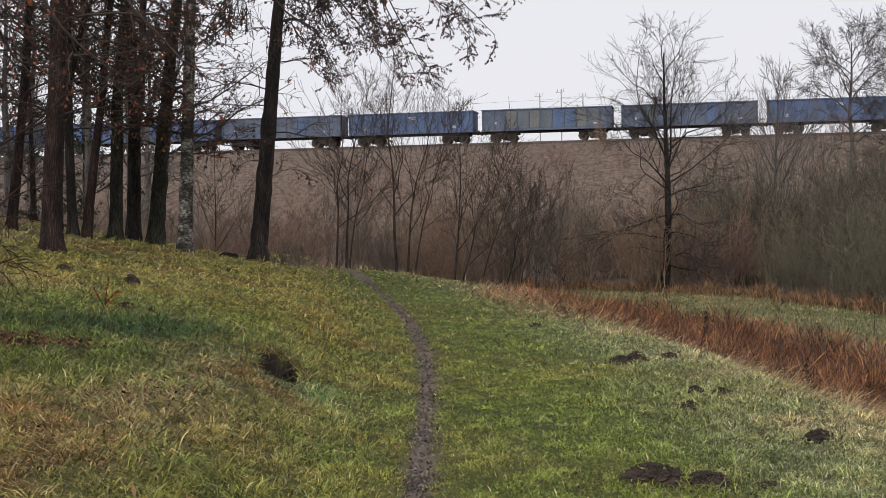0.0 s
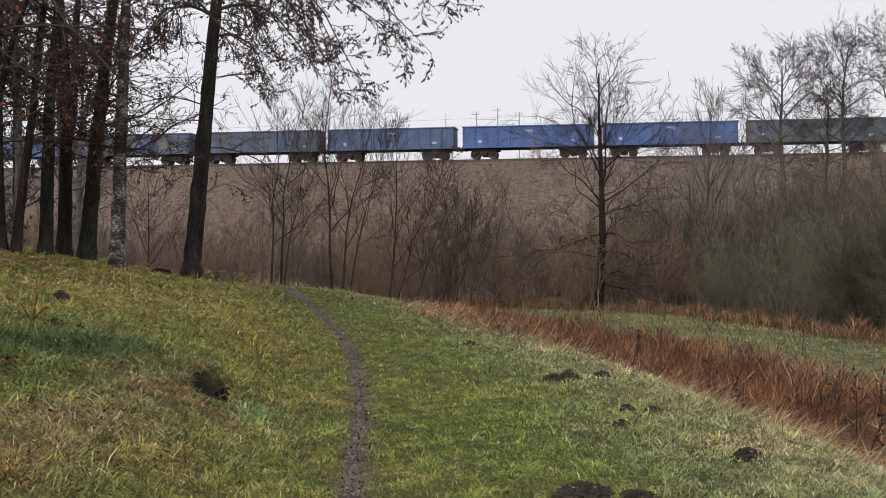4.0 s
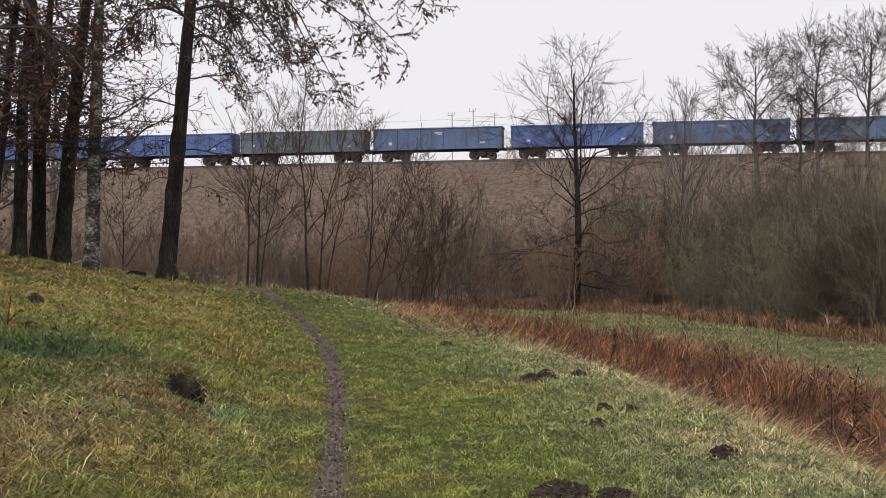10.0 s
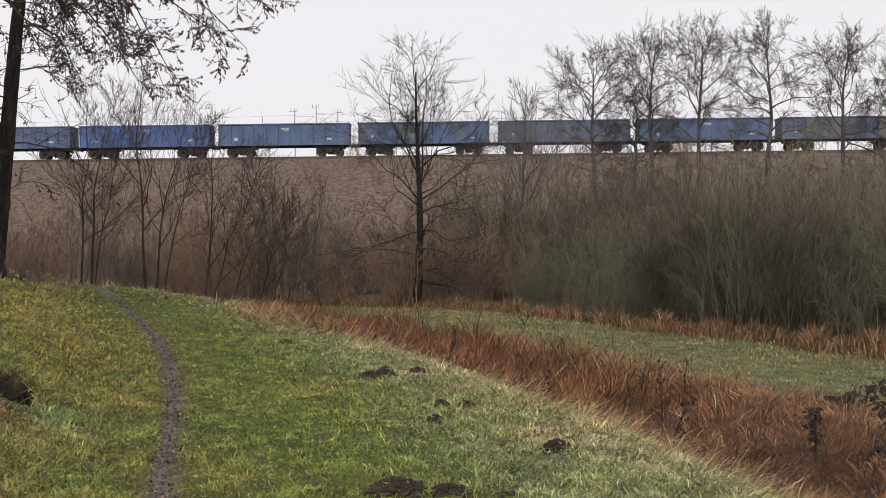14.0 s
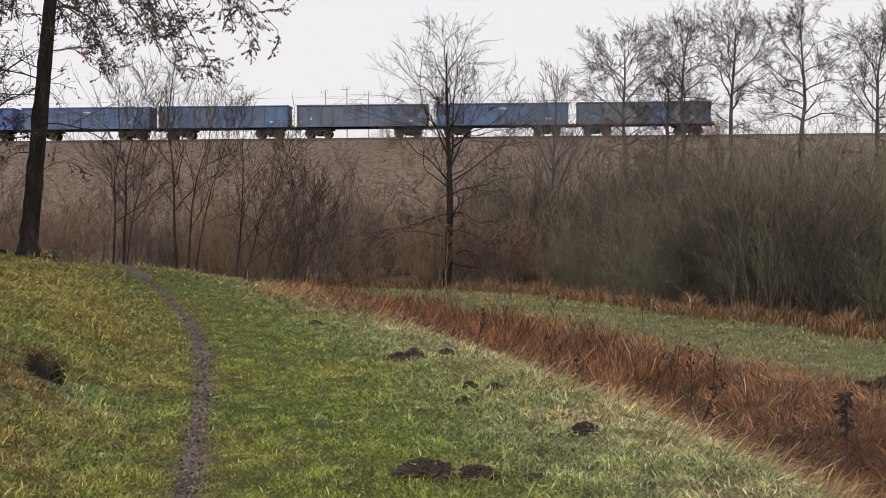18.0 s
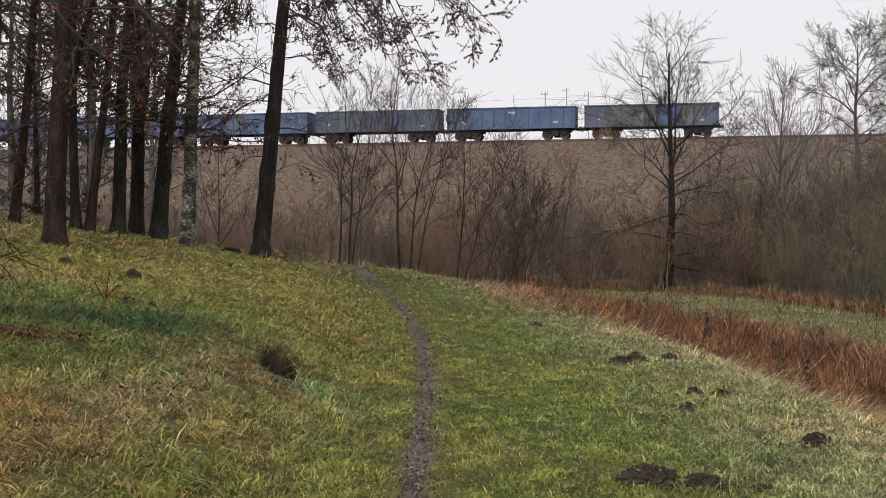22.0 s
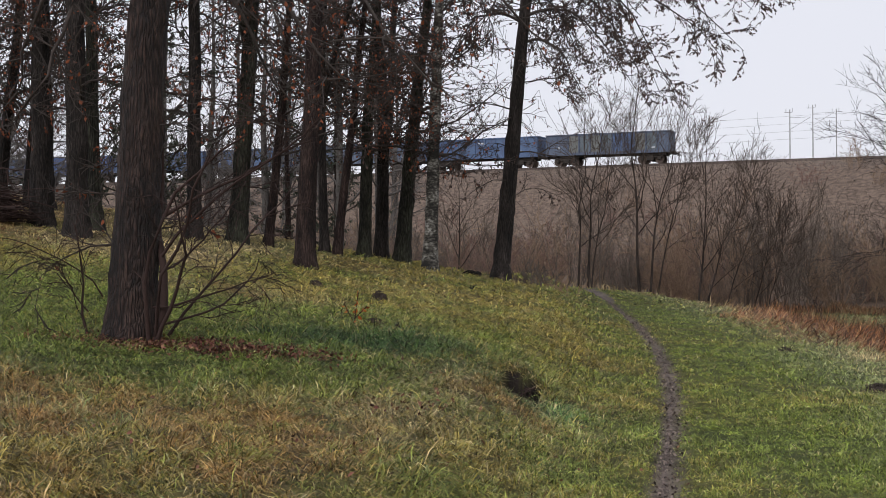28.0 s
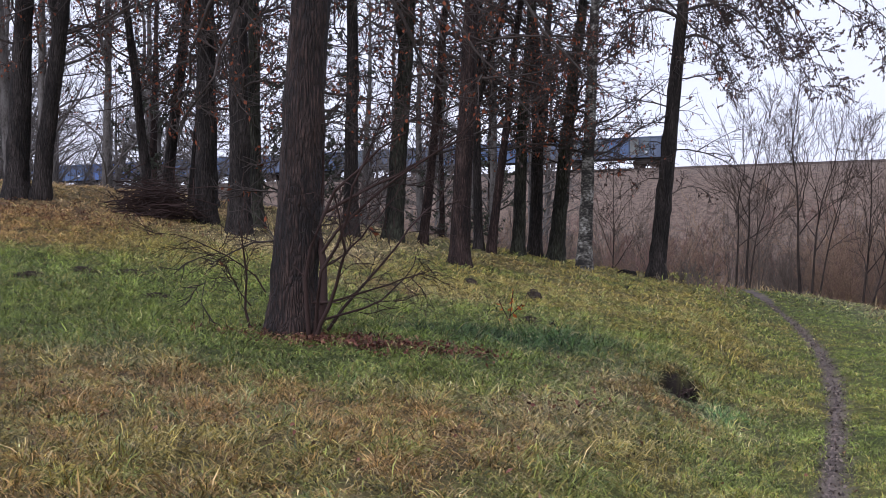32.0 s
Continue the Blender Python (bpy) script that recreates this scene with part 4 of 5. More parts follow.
for i in range(43):
    az, dist = (rng.uniform(-50, -13.5) if i < 29 else rng.uniform(-47, -30)), rng.uniform(37, 80)
    kind = BACK[i % 5]
    if i % 9 == 0:
        kind, az = BACK[5 + i % 2], -25 + i * 0.25
    x, y = dist * math.sin(radians(az)), dist * math.cos(radians(az))
    ob = copy_thing(kind, pose(x, y, float(land(x, y)) - 0.12, 0, 0, rng.uniform(0, 360)))
    s = rng.uniform(0.75, 1.15)
    ob.scale = (s, s, s)

for i, az in enumerate(np.linspace(-36, -22, 3)):
    x, y = 39 * math.sin(radians(az)) - (i % 3) * 2.5, 39 * math.cos(radians(az)) + (i % 3) * 4.0
    ob = copy_thing(BACK[i % 5], pose(x, y, float(land(x, y)) - 0.12, 0, 0, 67 * i))


# ---- thickets ----
def shrub(name, seed, height, stems, twig, lean=0.35, dense=9, r=0.022, thin=0.007):
    rng = np.random.default_rng(seed)
    foot = np.stack([rng.normal(0, 0.45, stems), rng.normal(0, 0.45, stems), np.full(stems, -0.1)], -1)
    d = unit(np.stack([rng.normal(0, lean, stems), rng.normal(0, lean, stems), np.ones(stems)], -1))
    p = [foot]
    hs = height * rng.uniform(0.5, 1.15, stems)
    for k in range(6):
        p.append(p[-1] + d * (hs / 6)[:, None])
        d = unit(d + rng.normal(0, 0.1, d.shape))
    p = np.stack(p, 1)
    pr = np.linspace(1, 0.25, 7)[None] * rng.uniform(0.5, 1.2, stems)[:, None] * r
    a, ar = sprout(rng, p, pr, dense, 0.1, 1, 32, height * 0.3, 0.45, 0.17, 3, 0.010, 0.5)
    b, br = sprout(rng, a, ar, 5, 0.1, 1, 34, height * 0.14, 0.4, 0.2, 2, 0.010, 0.3)
    ob = new(name)
    tagged(child("woody_base", mesh_np("woody_base", *tubes(p, np.maximum(pr, thin), 3), twig), ob), kind="stuff")
    tagged(child("twig_spray", mesh_np("twig_spray", *merge([tubes(a, np.maximum(ar, thin), 3), tubes(b, np.maximum(br, thin * 0.85), 3)]), twig), ob), kind="stuff")
    return ob


def polar(az, dist):
    a = np.radians(az)
    return dist * np.sin(a), dist * np.cos(a)


def scatter_shrubs(kinds, n, az, dist, sizes, seed, group, tall=1.0, start=None):
    rng = np.random.default_rng(seed)
    for i in range(n):
        a, d = rng.uniform(*az), math.sqrt(rng.uniform(dist[0] ** 2, dist[1] ** 2))
        x, y = polar(a, d + (float(start(a)) if start else 0.0))
        s = rng.uniform(*sizes)
        ob = copy_thing(kinds[i % len(kinds)], pose(x, y, float(land(x, y)), 0, 0, rng.uniform(0, 360)))
        ob.scale = (s, s, s * tall * rng.uniform(0.8, 1.2))
        tagged(ob, group=group)


# thicket twigs are paler than near ones, haze lifted into their colour
BROWNS = [tagged(shrub("shrub", 200 + i, 3.2, n, m, 0.3, 8, 0.02), w, "shrub", "brown thicket") for i, (m, w, n) in enumerate([(TWIG_BROWN, "bare brown thicket shrub with upright stems", 14), (TWIG_RED, "bare reddish thicket shrub", 14), (TWIG_BROWN, "dense bare brown shrub", 20), (TWIG_DIM, "dim bare thicket shrub", 14)])]
WILLOWS = [tagged(shrub("willow_shrub", 220 + i, 4.4, 24, m, 0.2, 8, 0.016, 0.0062), w, "shrub", "willow thicket") for i, (m, w) in enumerate([(TWIG_OLIVE, "bare olive-grey willow thicket beyond the meadow"), (TWIG_DUSK, "dim bare willow thicket beyond the meadow"), (TWIG_OLIVE, "dense olive-brown willow bush")])]
for i, ob in enumerate(BROWNS + WILLOWS):
    x, y = polar(-6 + i * 3.0 if i < 4 else 16 + i * 2.0, 62.0)
    ob.location = (x, y, float(land(x, y)))
scatter_shrubs(BROWNS, 84, (-32, 15), (45, 62), (0.75, 1.3), 31, "brown thicket")
DARKS = [tagged(shrub("thin_shrub", 260 + i, 3.9, n, TWIG_DIM, 0.2, 6, 0.024, 0.006), w, "shrub", "brown thicket") for i, (n, w) in enumerate([(7, "tall thin bare dark-stemmed shrub in the thicket"), (10, "dark bare shrub with straight upright shoots")])]
for i, ob in enumerate(DARKS):
    x, y = polar(-9 + i * 5.0, 47.0)
    ob.location = (x, y, float(land(x, y)))
scatter_shrubs(DARKS, 30, (-30, 12), (44.5, 60), (0.7, 1.15), 37, "brown thicket")
FAR_BROWNS = [tagged(shrub("shrub", 240 + i, 3.2, 11, m, 0.3, 6, 0.022, 0.009), w, "shrub", "brown thicket") for i, (m, w) in enumerate([(TWIG_BROWN, "bare brown shrub below the embankment"), (TWIG_RED, "bare reddish shrub below the embankment"), (TWIG_DIM, "dim bare shrub below the embankment")])]
for i, ob in enumerate(FAR_BROWNS):
    x, y = polar(-4 + i * 5.0, 84.0)
    ob.location = (x, y, float(land(x, y)))
scatter_shrubs(FAR_BROWNS, 100, (-36, 17), (62, 96), (0.8, 1.5), 32, "brown thicket", 1.0)
scatter_shrubs(FAR_BROWNS, 92, (-34, 30), (92, 118), (0.55, 1.1), 36, "brown thicket", 0.8)
scatter_shrubs(WILLOWS, 62, (14.5, 38), (0.8, 5.0), (0.6, 0.82), 33, "willow thicket", 1.0, front)
scatter_shrubs(WILLOWS, 70, (12.5, 38), (5.0, 20.0), (0.75, 1.1), 34, "willow thicket", 1.0, front)
scatter_shrubs(WILLOWS, 40, (12, 38), (62, 92), (0.9, 1.3), 35, "willow thicket")


# ---- grass, reeds, litter ----
def spikes(rng, x, y, height, width, colour, lean=0.6, toward=None, curl=0.5, lift=0.0):
    """Bent blades of grass: vertices, faces, colours."""
    n = len(x)
    z = land(x, y) - 0.01 + lift
    a = rng.uniform(0, 2 * np.pi, n)
    d = np.stack([np.cos(a), np.sin(a)], -1)
    if toward is not None:
        d = unit(d * 0.6 + toward)
    tilt = np.abs(rng.normal(0, 0.3, n) + lean)
    b = rng.uniform(0, np.pi, n)
    side = np.stack([np.cos(b), np.sin(b)], -1)
    base = np.stack([x, y, z], -1)
    mid = base + np.concatenate([d * (np.sin(tilt) * height * 0.55)[:, None], (np.cos(tilt) * height * 0.55)[:, None]], 1)
    t2 = np.minimum(tilt + curl * rng.uniform(0.3, 1.5, n), 1.9)
    tip = mid + np.concatenate([d * (np.sin(t2) * height * 0.5)[:, None], (np.cos(t2) * height * 0.5)[:, None]], 1)
    tip[:, 2] = np.maximum(tip[:, 2], land(tip[:, 0], tip[:, 1]) + 0.006)
    s3 = np.concatenate([side * (width / 2)[:, None], np.zeros((n, 1))], 1)
    v = np.stack([base, mid + s3, tip, mid - s3], 1)
    i = np.arange(n * 4).reshape(n, 4)
    f = np.concatenate([i[:, [0, 1, 3]], i[:, [1, 2, 3]]])
    c = np.repeat(colour, 4, 0)
    return v.reshape(-1, 3), f, c.reshape(-1, 3)


BLADE = material("grass_blade", [(0.2, (0.32, 0.32, 0.32)), (0.5, (1.15, 1.15, 1.15)), (0.8, (2.1, 2.1, 2.1))], 3, 0.6, 0, attr="tone", island=0.75, spec=0.35)


def lay(name, sets, label, category):
    vs, fs, cs, o = [], [], [], 0
    for v, f, c in sets:
        vs.append(v), fs.append(f + o), cs.append(c)
        o += len(v)
    ob = new(name, mesh_np(name, np.concatenate(vs), np.concatenate(fs), BLADE, False, np.concatenate(cs)))
    return tagged(ob, label, category, kind="stuff")


def mixes(*pairs):
    total = sum(w for w, _ in pairs)
    return sum(w[:, None] * c for w, c in pairs) / total[:, None]


def turf_colour(rng, x, y):
    share = turf_mix(x, y) + 0.03
    pick = np.argmax(np.log(share) + rng.gumbel(0, 0.75, share.shape), -1)
    mean = (share @ TURF) / share.sum(-1, keepdims=True)
    col = (0.6 * TURF[pick] + 0.4 * mean) * rng.uniform(0.7, 1.25, (len(x), 1))
    luck = rng.random((len(x), 1))
    return np.where(luck < 0.07, 0.5 * col + 0.5 * STRAW, np.where(luck > 0.88, 0.45 * col, col))


def turf(rng, n, x0, x1, y0, y1, hgt, wid, lean=0.8):
    x, y = rng.uniform(x0, x1, n), rng.uniform(y0, y1, n)
    tuft = rng.random(n) < 0.68
    cx, cy = np.round(x / 0.19) * 0.19, np.round(y / 0.23) * 0.23
    jx, jy = 0.19 * np.sin(cx * 917.3 + cy * 473.1), 0.24 * np.sin(cx * 531.7 - cy * 777.9)
    x = np.where(tuft, cx + jx + rng.normal(0, 0.05, n), x)
    y = np.where(tuft, cy + jy + rng.normal(0, 0.07, n), y)
    lot = np.sin(cx * 127.1 + cy * 311.7) * 43758.5
    lot = np.where(tuft, lot - np.floor(lot), 0.4)
    q, e = path_x(y) - x, x - edge_x(y)
    keep = (np.abs(q) > 0.065 + 0.03 * wave(x, y, 0.3, 6) + 0.09 * rng.random(n) ** 2 + 0.16 * smooth(33, 37, y)) & (e < 0.5) & (np.abs(np.arctan2(x, y) + 0.12) < 0.74)
    for hx, hy, hr in HOLLOWS:
        keep &= np.hypot(x - hx, y - hy) > hr * rng.uniform(0.75, 1.3, n)
    keep &= rng.random(n) > 0.75 * np.exp(-(((x + 4.6) / 0.8) ** 2) - ((y - 11.4) / 0.28) ** 2)
    keep &= np.maximum(scar(x, y), np.maximum(scar(x, y + 0.12), scar(x, y + 0.3))) < rng.uniform(0.05, 0.5, n)
    x, y, q, e, lot = x[keep], y[keep], q[keep], e[keep], lot[keep]
    short = 1 - 0.26 * np.exp(-(((q + 0.7) / 1.3) ** 2)) - 0.25 * np.exp(-((q / 0.3) ** 2))
    long = 1 + 0.9 * np.exp(-(((x + 3.5) / 1.5) ** 4) - ((y - 13.3) / 0.8) ** 4) + 0.12 * smooth(-0.8, 0.2, e) + 0.45 * smooth(0.7, 1.4, q)
    h = hgt * short * long * rng.uniform(0.55, 1.25, len(x)) * (1 + 0.3 * wave(x, y, 0.6, 6)) * (1 + (0.9 - 0.45 * (q < 0.8)) * (lot - 0.45))
    return spikes(rng, x, y, h, wid * (0.55 + 0.45 * short) * rng.uniform(0.6, 1.3, len(x)), turf_colour(rng, x, y) * ((1.08 - 0.2 * smooth(0.8, 2.0, q) * (1 - smooth(12.5, 15.5, y))) * (1 + 0.85 * (lot - 0.45)))[:, None], lean + 0.25 * smooth(0.8, 1.6, q), None, 1.1)


def overhang(rng, n):
    """Straw hanging over the rims of the washed-out hollows."""
    rims = [(hx, hy + 0.06, hr * 1.5, hr * 1.4) for hx, hy, hr in HOLLOWS] + [(-1.62, 12.12, 0.24, 0.08)]
    rims = np.array(rims)[rng.integers(0, len(rims), n)]
    a = rng.uniform(0.2, np.pi - 0.2, n)
    x, y = rims[:, 0] + rims[:, 2] * np.cos(a) + rng.normal(0, 0.03, n), rims[:, 1] + rims[:, 3] * np.sin(a) + rng.normal(0, 0.03, n)
    keep = scar(x, y) < 0.3
    x, y, a = x[keep], y[keep], a[keep]
    col = mixes(*zip([rng.gamma(0.7, w, len(x)) for w in (1.0, 0.8, 0.5)], (STRAW * 0.9, YELLOW, RUSTY * 0.7)))
    return spikes(rng, x, y, rng.uniform(0.05, 0.15, len(x)), np.full(len(x), 0.0075), col, 0.6, np.stack([-0.4 * np.cos(a), -np.abs(np.sin(a)) - 0.3], -1), 0.9)


rng = np.random.default_rng(70)
lay("grass", [turf(rng, 300000, -7.6, 4.0, 4.6, 9.0, 0.095, 0.0072), turf(rng, 300000, -11, 4.0, 9.0, 14.0, 0.098, 0.0084),
              turf(rng, 200000, -16, 4.0, 14.0, 21.0, 0.1, 0.0112), turf(rng, 120000, -23, 4.0, 21.0, 31.0, 0.1, 0.018), turf(rng, 34000, -14, 2.5, 31.0, 44.0, 0.1, 0.034), overhang(rng, 800)],
    "wet green and yellow winter grass on the lane and bank", "grass")


def meadow(rng, n):
    x, y = polar(rng.uniform(-6, 38, n), np.sqrt(rng.uniform(10**2, 52**2, n)))
    e = x - edge_x(y)
    keep = (e > 3.6 + 2.0 * (1 - smooth(13, 22, y))) & (np.hypot(x, y) < front(np.degrees(np.arctan2(x, y))) + 0.5)
    x, y = x[keep], y[keep]
    n1, n2 = wave(x, y, 1.7, 2), wave(x, y, 0.6, 4)
    picks = [np.maximum(w, 0) * rng.gamma(0.8, 1, len(x)) for w in (0.5 + 0.4 * n1, 0.34 + 0.2 * n2, 0.4 - 0.3 * n1 + 0.2 * n2, 0.26 - 0.25 * n1 + 0.9 * (1 - smooth(3.8, 7.5, e[keep] + n1)))]
    dist = np.hypot(x, y)
    picks = [p * (1 + 0.5 * wave(x, y, 0.33, 4 + k)) for k, p in enumerate(picks)]
    return spikes(rng, x, y, (0.08 + 0.04 * n2) * rng.uniform(0.5, 1.4, len(x)), 0.00065 * dist * rng.uniform(0.7, 1.3, len(x)), mixes(*zip(picks, (np.array([0.105, 0.135, 0.042]), PALE * 0.95, STRAW * 0.75, RUSTY * 0.95))) * (1 + 0.3 * wave(x, y, 0.45, 7) + 0.25 * wave(x, y, 1.1, 1))[:, None], 0.6)


lay("meadow_grass", [meadow(rng, 190000)], "short pale green meadow grass beyond the ditch", "grass")


def reeds(rng, n):
    """Clumps of dead reed: upright ones along the lane's edge, matted ones beyond."""
    y = 4 + 31 * rng.random(n) ** 1.15
    e = rng.triangular(0.6, 1.6, 5.0, n) * (1 + 0.35 * (1 - smooth(13, 22, y)))
    x = edge_x(y) + e
    cell = np.stack([np.round(x / 0.42), np.round(y / 0.5)])
    h1, h2 = np.sin(cell[0] * 127.1 + cell[1] * 311.7) * 43758.5, np.sin(cell[0] * 269.5 + cell[1] * 183.3) * 43758.5
    h1, h2 = h1 - np.floor(h1), h2 - np.floor(h2)
    keep = rng.random(n) < 0.45 + 0.55 * h1
    x, y, e, h1, h2 = x[keep], y[keep], e[keep], h1[keep], h2[keep]
    m = len(x)
    way = np.stack([np.cos(h2 * 6.28), np.sin(h2 * 6.28)], -1)
    mat = np.maximum(smooth(1.6, 2.6, e) * (1 - smooth(16, 22, y)), smooth(0.7, 1.3, e) * (1 - smooth(11, 15, y)))
    shade = np.array([[0.178, 0.074, 0.030], [0.05, 0.023, 0.014], [0.24, 0.118, 0.047], [0.33, 0.20, 0.085], [0.11, 0.048, 0.025]])
    w = np.stack([0.9 + 0 * x, 0.7 + 0.9 * h2, 0.35 + 0.6 * h1 * mat, 0.10 + 0.4 * (1 - smooth(0.7, 1.1, e)), 0.25 + 0.4 * mat], -1)
    col = shade[np.argmax(np.log(w) + rng.gumbel(0, 0.8, w.shape), -1)] * rng.uniform(0.7, 1.3, (m, 1)) * (0.36 + 0.95 * h1[:, None])
    h = (0.36 + 0.52 * smooth(0.5, 1.4, e) * (0.3 + 1.0 * h1)) * (1 - 0.4 * mat) * rng.uniform(0.45, 1.15, m)
    v = spikes(rng, x, y, h, np.maximum(0.0042, 0.00055 * np.hypot(x, y)) * rng.uniform(0.6, 1.3, m), col, 0.25 + 0.85 * mat * (0.5 + h2), way * (0.3 + 0.9 * mat)[:, None], 0.55)
    return v


def slump(rng, n):
    """Long straw lying over the shoulder towards the ditch."""
    y = rng.uniform(4.5, 36, n)
    e = rng.normal(0.55, 0.42, n)
    keep = rng.random(n) < 0.05 + 0.25 * smooth(0.25, 0.6, wave(y, y, 1.9, 3)) + 0.75 * (1 - smooth(10, 15, y)) * (0.55 + 0.6 * wave(y, e, 0.9, 2)) + 0.2 * np.exp(-(((y - 30.5) / 1.0) ** 2))
    y, e = y[keep], e[keep]
    x = edge_x(y) + e
    col = mixes(*zip([rng.gamma(0.8, w, len(x)) for w in (1.0, 0.4, 0.5)], (STRAW * 1.05, RUSTY * 1.1, STRAW * 0.55)))
    turn = 1.1 * wave(x, y, 0.8, 5) + 0.5 * wave(x, y, 0.27, 2) - 0.5
    return spikes(rng, x, y, rng.uniform(0.12, 0.42, len(x)), np.maximum(0.004, 0.0006 * y) * rng.uniform(0.6, 1.2, len(x)), col, 1.05, np.stack([np.cos(turn), np.sin(turn)], -1), 0.6)


def fringe(rng, n):
    """Brown sedge between the meadow and the thicket."""
    k = rng.random(n)
    az = 3 + 33 * k
    dist = front(az) + rng.normal(0, 0.75, n) + 0.9 * wave(az, k, 2.2)
    x, y = polar(az, dist)
    col = mixes(*zip([rng.gamma(0.8, w, n) for w in (1.0, 0.5, 0.6)], (np.array([0.20, 0.082, 0.034]), np.array([0.07, 0.042, 0.03]), STRAW * 0.6)))
    tall = 0.5 + 0.5 * np.maximum(wave(az, k, 0.5, 2), 0)
    return spikes(rng, x, y, 0.62 * tall * rng.uniform(0.4, 1.2, n), 0.024 * rng.uniform(0.6, 1.3, n), col, 0.3, None, 0.5)


def mats(rng, n):
    """Flattened reed lying in swirls on the ditch's bed."""
    y = 5 + 25 * rng.random(n) ** 1.3
    e = rng.uniform(0.7, 6.6, n) - 2.0 * smooth(13, 24, y) * rng.random(n)
    x = edge_x(y) + e
    h = wave(x, y, 0.7, 9) + 0.6 * wave(x, y, 0.3, 3)
    a = 2.4 * h + 0.5
    way = np.stack([np.cos(a), np.sin(a)], -1)
    shade = np.array([[0.188, 0.078, 0.032], [0.075, 0.032, 0.018], [0.27, 0.135, 0.055], [0.34, 0.22, 0.10]])
    w = np.stack([1 + 0 * x, 0.7 - 0.5 * h, 0.5 + 0.3 * h, np.maximum(0.22 + 0.3 * h, 0.02)], -1)
    col = shade[np.argmax(np.log(np.maximum(w, 0.02)) + rng.gumbel(0, 0.8, w.shape), -1)] * rng.uniform(0.6, 1.1, (n, 1)) * (1 + 0.3 * h[:, None])
    return spikes(rng, x, y, rng.uniform(0.15, 0.5, n), np.maximum(0.0045, 0.0006 * y) * rng.uniform(0.6, 1.3, n), col, 1.15, way * 1.6, 0.4, 0.05 * np.maximum(h, 0))


def crest_straw(rng, n):
    """Pale tufts where the lane drops away at its crest."""
    x = rng.uniform(-4.6, 1.4, n)
    y = 40.3 - 2.0 * np.maximum(x + 0.4, 0) + rng.normal(0, 0.35, n)
    keep = rng.random(n) < 0.08 + 0.9 * smooth(0.15, 0.6, wave(x, y * 0, 0.5, 2))
    x, y = x[keep], y[keep]
    col = mixes(*zip([rng.gamma(0.8, w, len(x)) for w in (1.0, 0.6)], (STRAW, RUSTY)))
    return spikes(rng, x, y, rng.uniform(0.12, 0.4, len(x)), 0.022 * rng.uniform(0.6, 1.2, len(x)), col, 0.5, None, 0.6)


lay("reed_bed", [crest_straw(rng, 1500), reeds(rng, 140000), mats(rng, 70000), slump(rng, 30000), fringe(rng, 18000)], "rust-brown dead reeds and sedge filling the ditch", "reeds")


def slope_grass(rng, n):
    s, w = rng.uniform(-120, 110, n), rng.uniform(86, 122.4, n)
    x, y = TN[0] * w + TU[0] * s, TN[1] * w + TU[1] * s
    n1 = wave(x, y, 4.0, 3)
    col = mixes(*zip([np.maximum(0.02, k) * rng.gamma(0.8, 1, n) for k in (0.7 + 0.4 * n1, 0.5 - 0.3 * n1, 0.35 + 0.3 * wave(x, y, 1.7, 1))], (np.array([0.13, 0.098, 0.074]), np.array([0.088, 0.062, 0.05]), np.array([0.155, 0.125, 0.09]))))
    return spikes(rng, x, y, rng.uniform(0.15, 0.45, n), 0.05 * rng.uniform(0.5, 1.3, n), col, 0.7, None, 0.6)


lay("embankment_grass", [slope_grass(rng, 70000)], "dry brown grass covering the railway embankment", "grass")


def litter(rng, x, y, size):
    n = len(x)
    a, t = rng.uniform(0, 2 * np.pi, n), rng.normal(0, 0.6, (n, 2))
    d = np.stack([np.cos(a), np.sin(a), t[:, 0]], -1)
    w = np.stack([-np.sin(a), np.cos(a), t[:, 1]], -1)
    p = np.stack([x, y, land(x, y) + rng.uniform(0.02, 0.075, n)], -1)
    s = (size * rng.uniform(0.5, 1.3, n))[:, None]
    up = np.array([0, 0, 0.12])
    v = np.stack([p - d * s * 0.6, p - w * s * 0.34 + up * s, p + d * s * 0.6, p + w * s * 0.34 + up * s], 1)
    i = np.arange(n * 4).reshape(n, 4)
    return v.reshape(-1, 3), np.concatenate([i[:, [0, 1, 2]], i[:, [0, 2, 3]]])


def spots(rng, n, cx, cy, sx, sy):
    return rng.normal(cx, sx, n), rng.normal(cy, sy, n)


heaps = [spots(rng, 420, -4.5, 11.45, 0.7, 0.2), spots(rng, 420, -5.5, 11.2, 0.5, 0.25), spots(rng, 120, -4.8, 8.2, 2.2, 1.2), spots(rng, 60, -2.2, 8.0, 1.0, 1.4), spots(rng, 90, -7, 14, 3.5, 2.5), spots(rng, 40, 0.8, 10, 1.4, 3.5), spots(rng, 2800, -15.4, 20.2, 2.1, 0.9), spots(rng, 260, -11, 20.5, 4, 2.0)]
xs, ys = np.concatenate([h[0] for h in heaps]), np.concatenate([h[1] for h in heaps])
ok = (np.abs(path_x(ys) - xs) > 0.05) & (ys > 4.5)
tagged(new("fallen_leaves", mesh_np("fallen_leaves", *litter(rng, xs[ok], ys[ok], 0.032), LEAF_FALLEN, False)), "brown and rust fallen leaves on the grass", "leaves", kind="stuff")

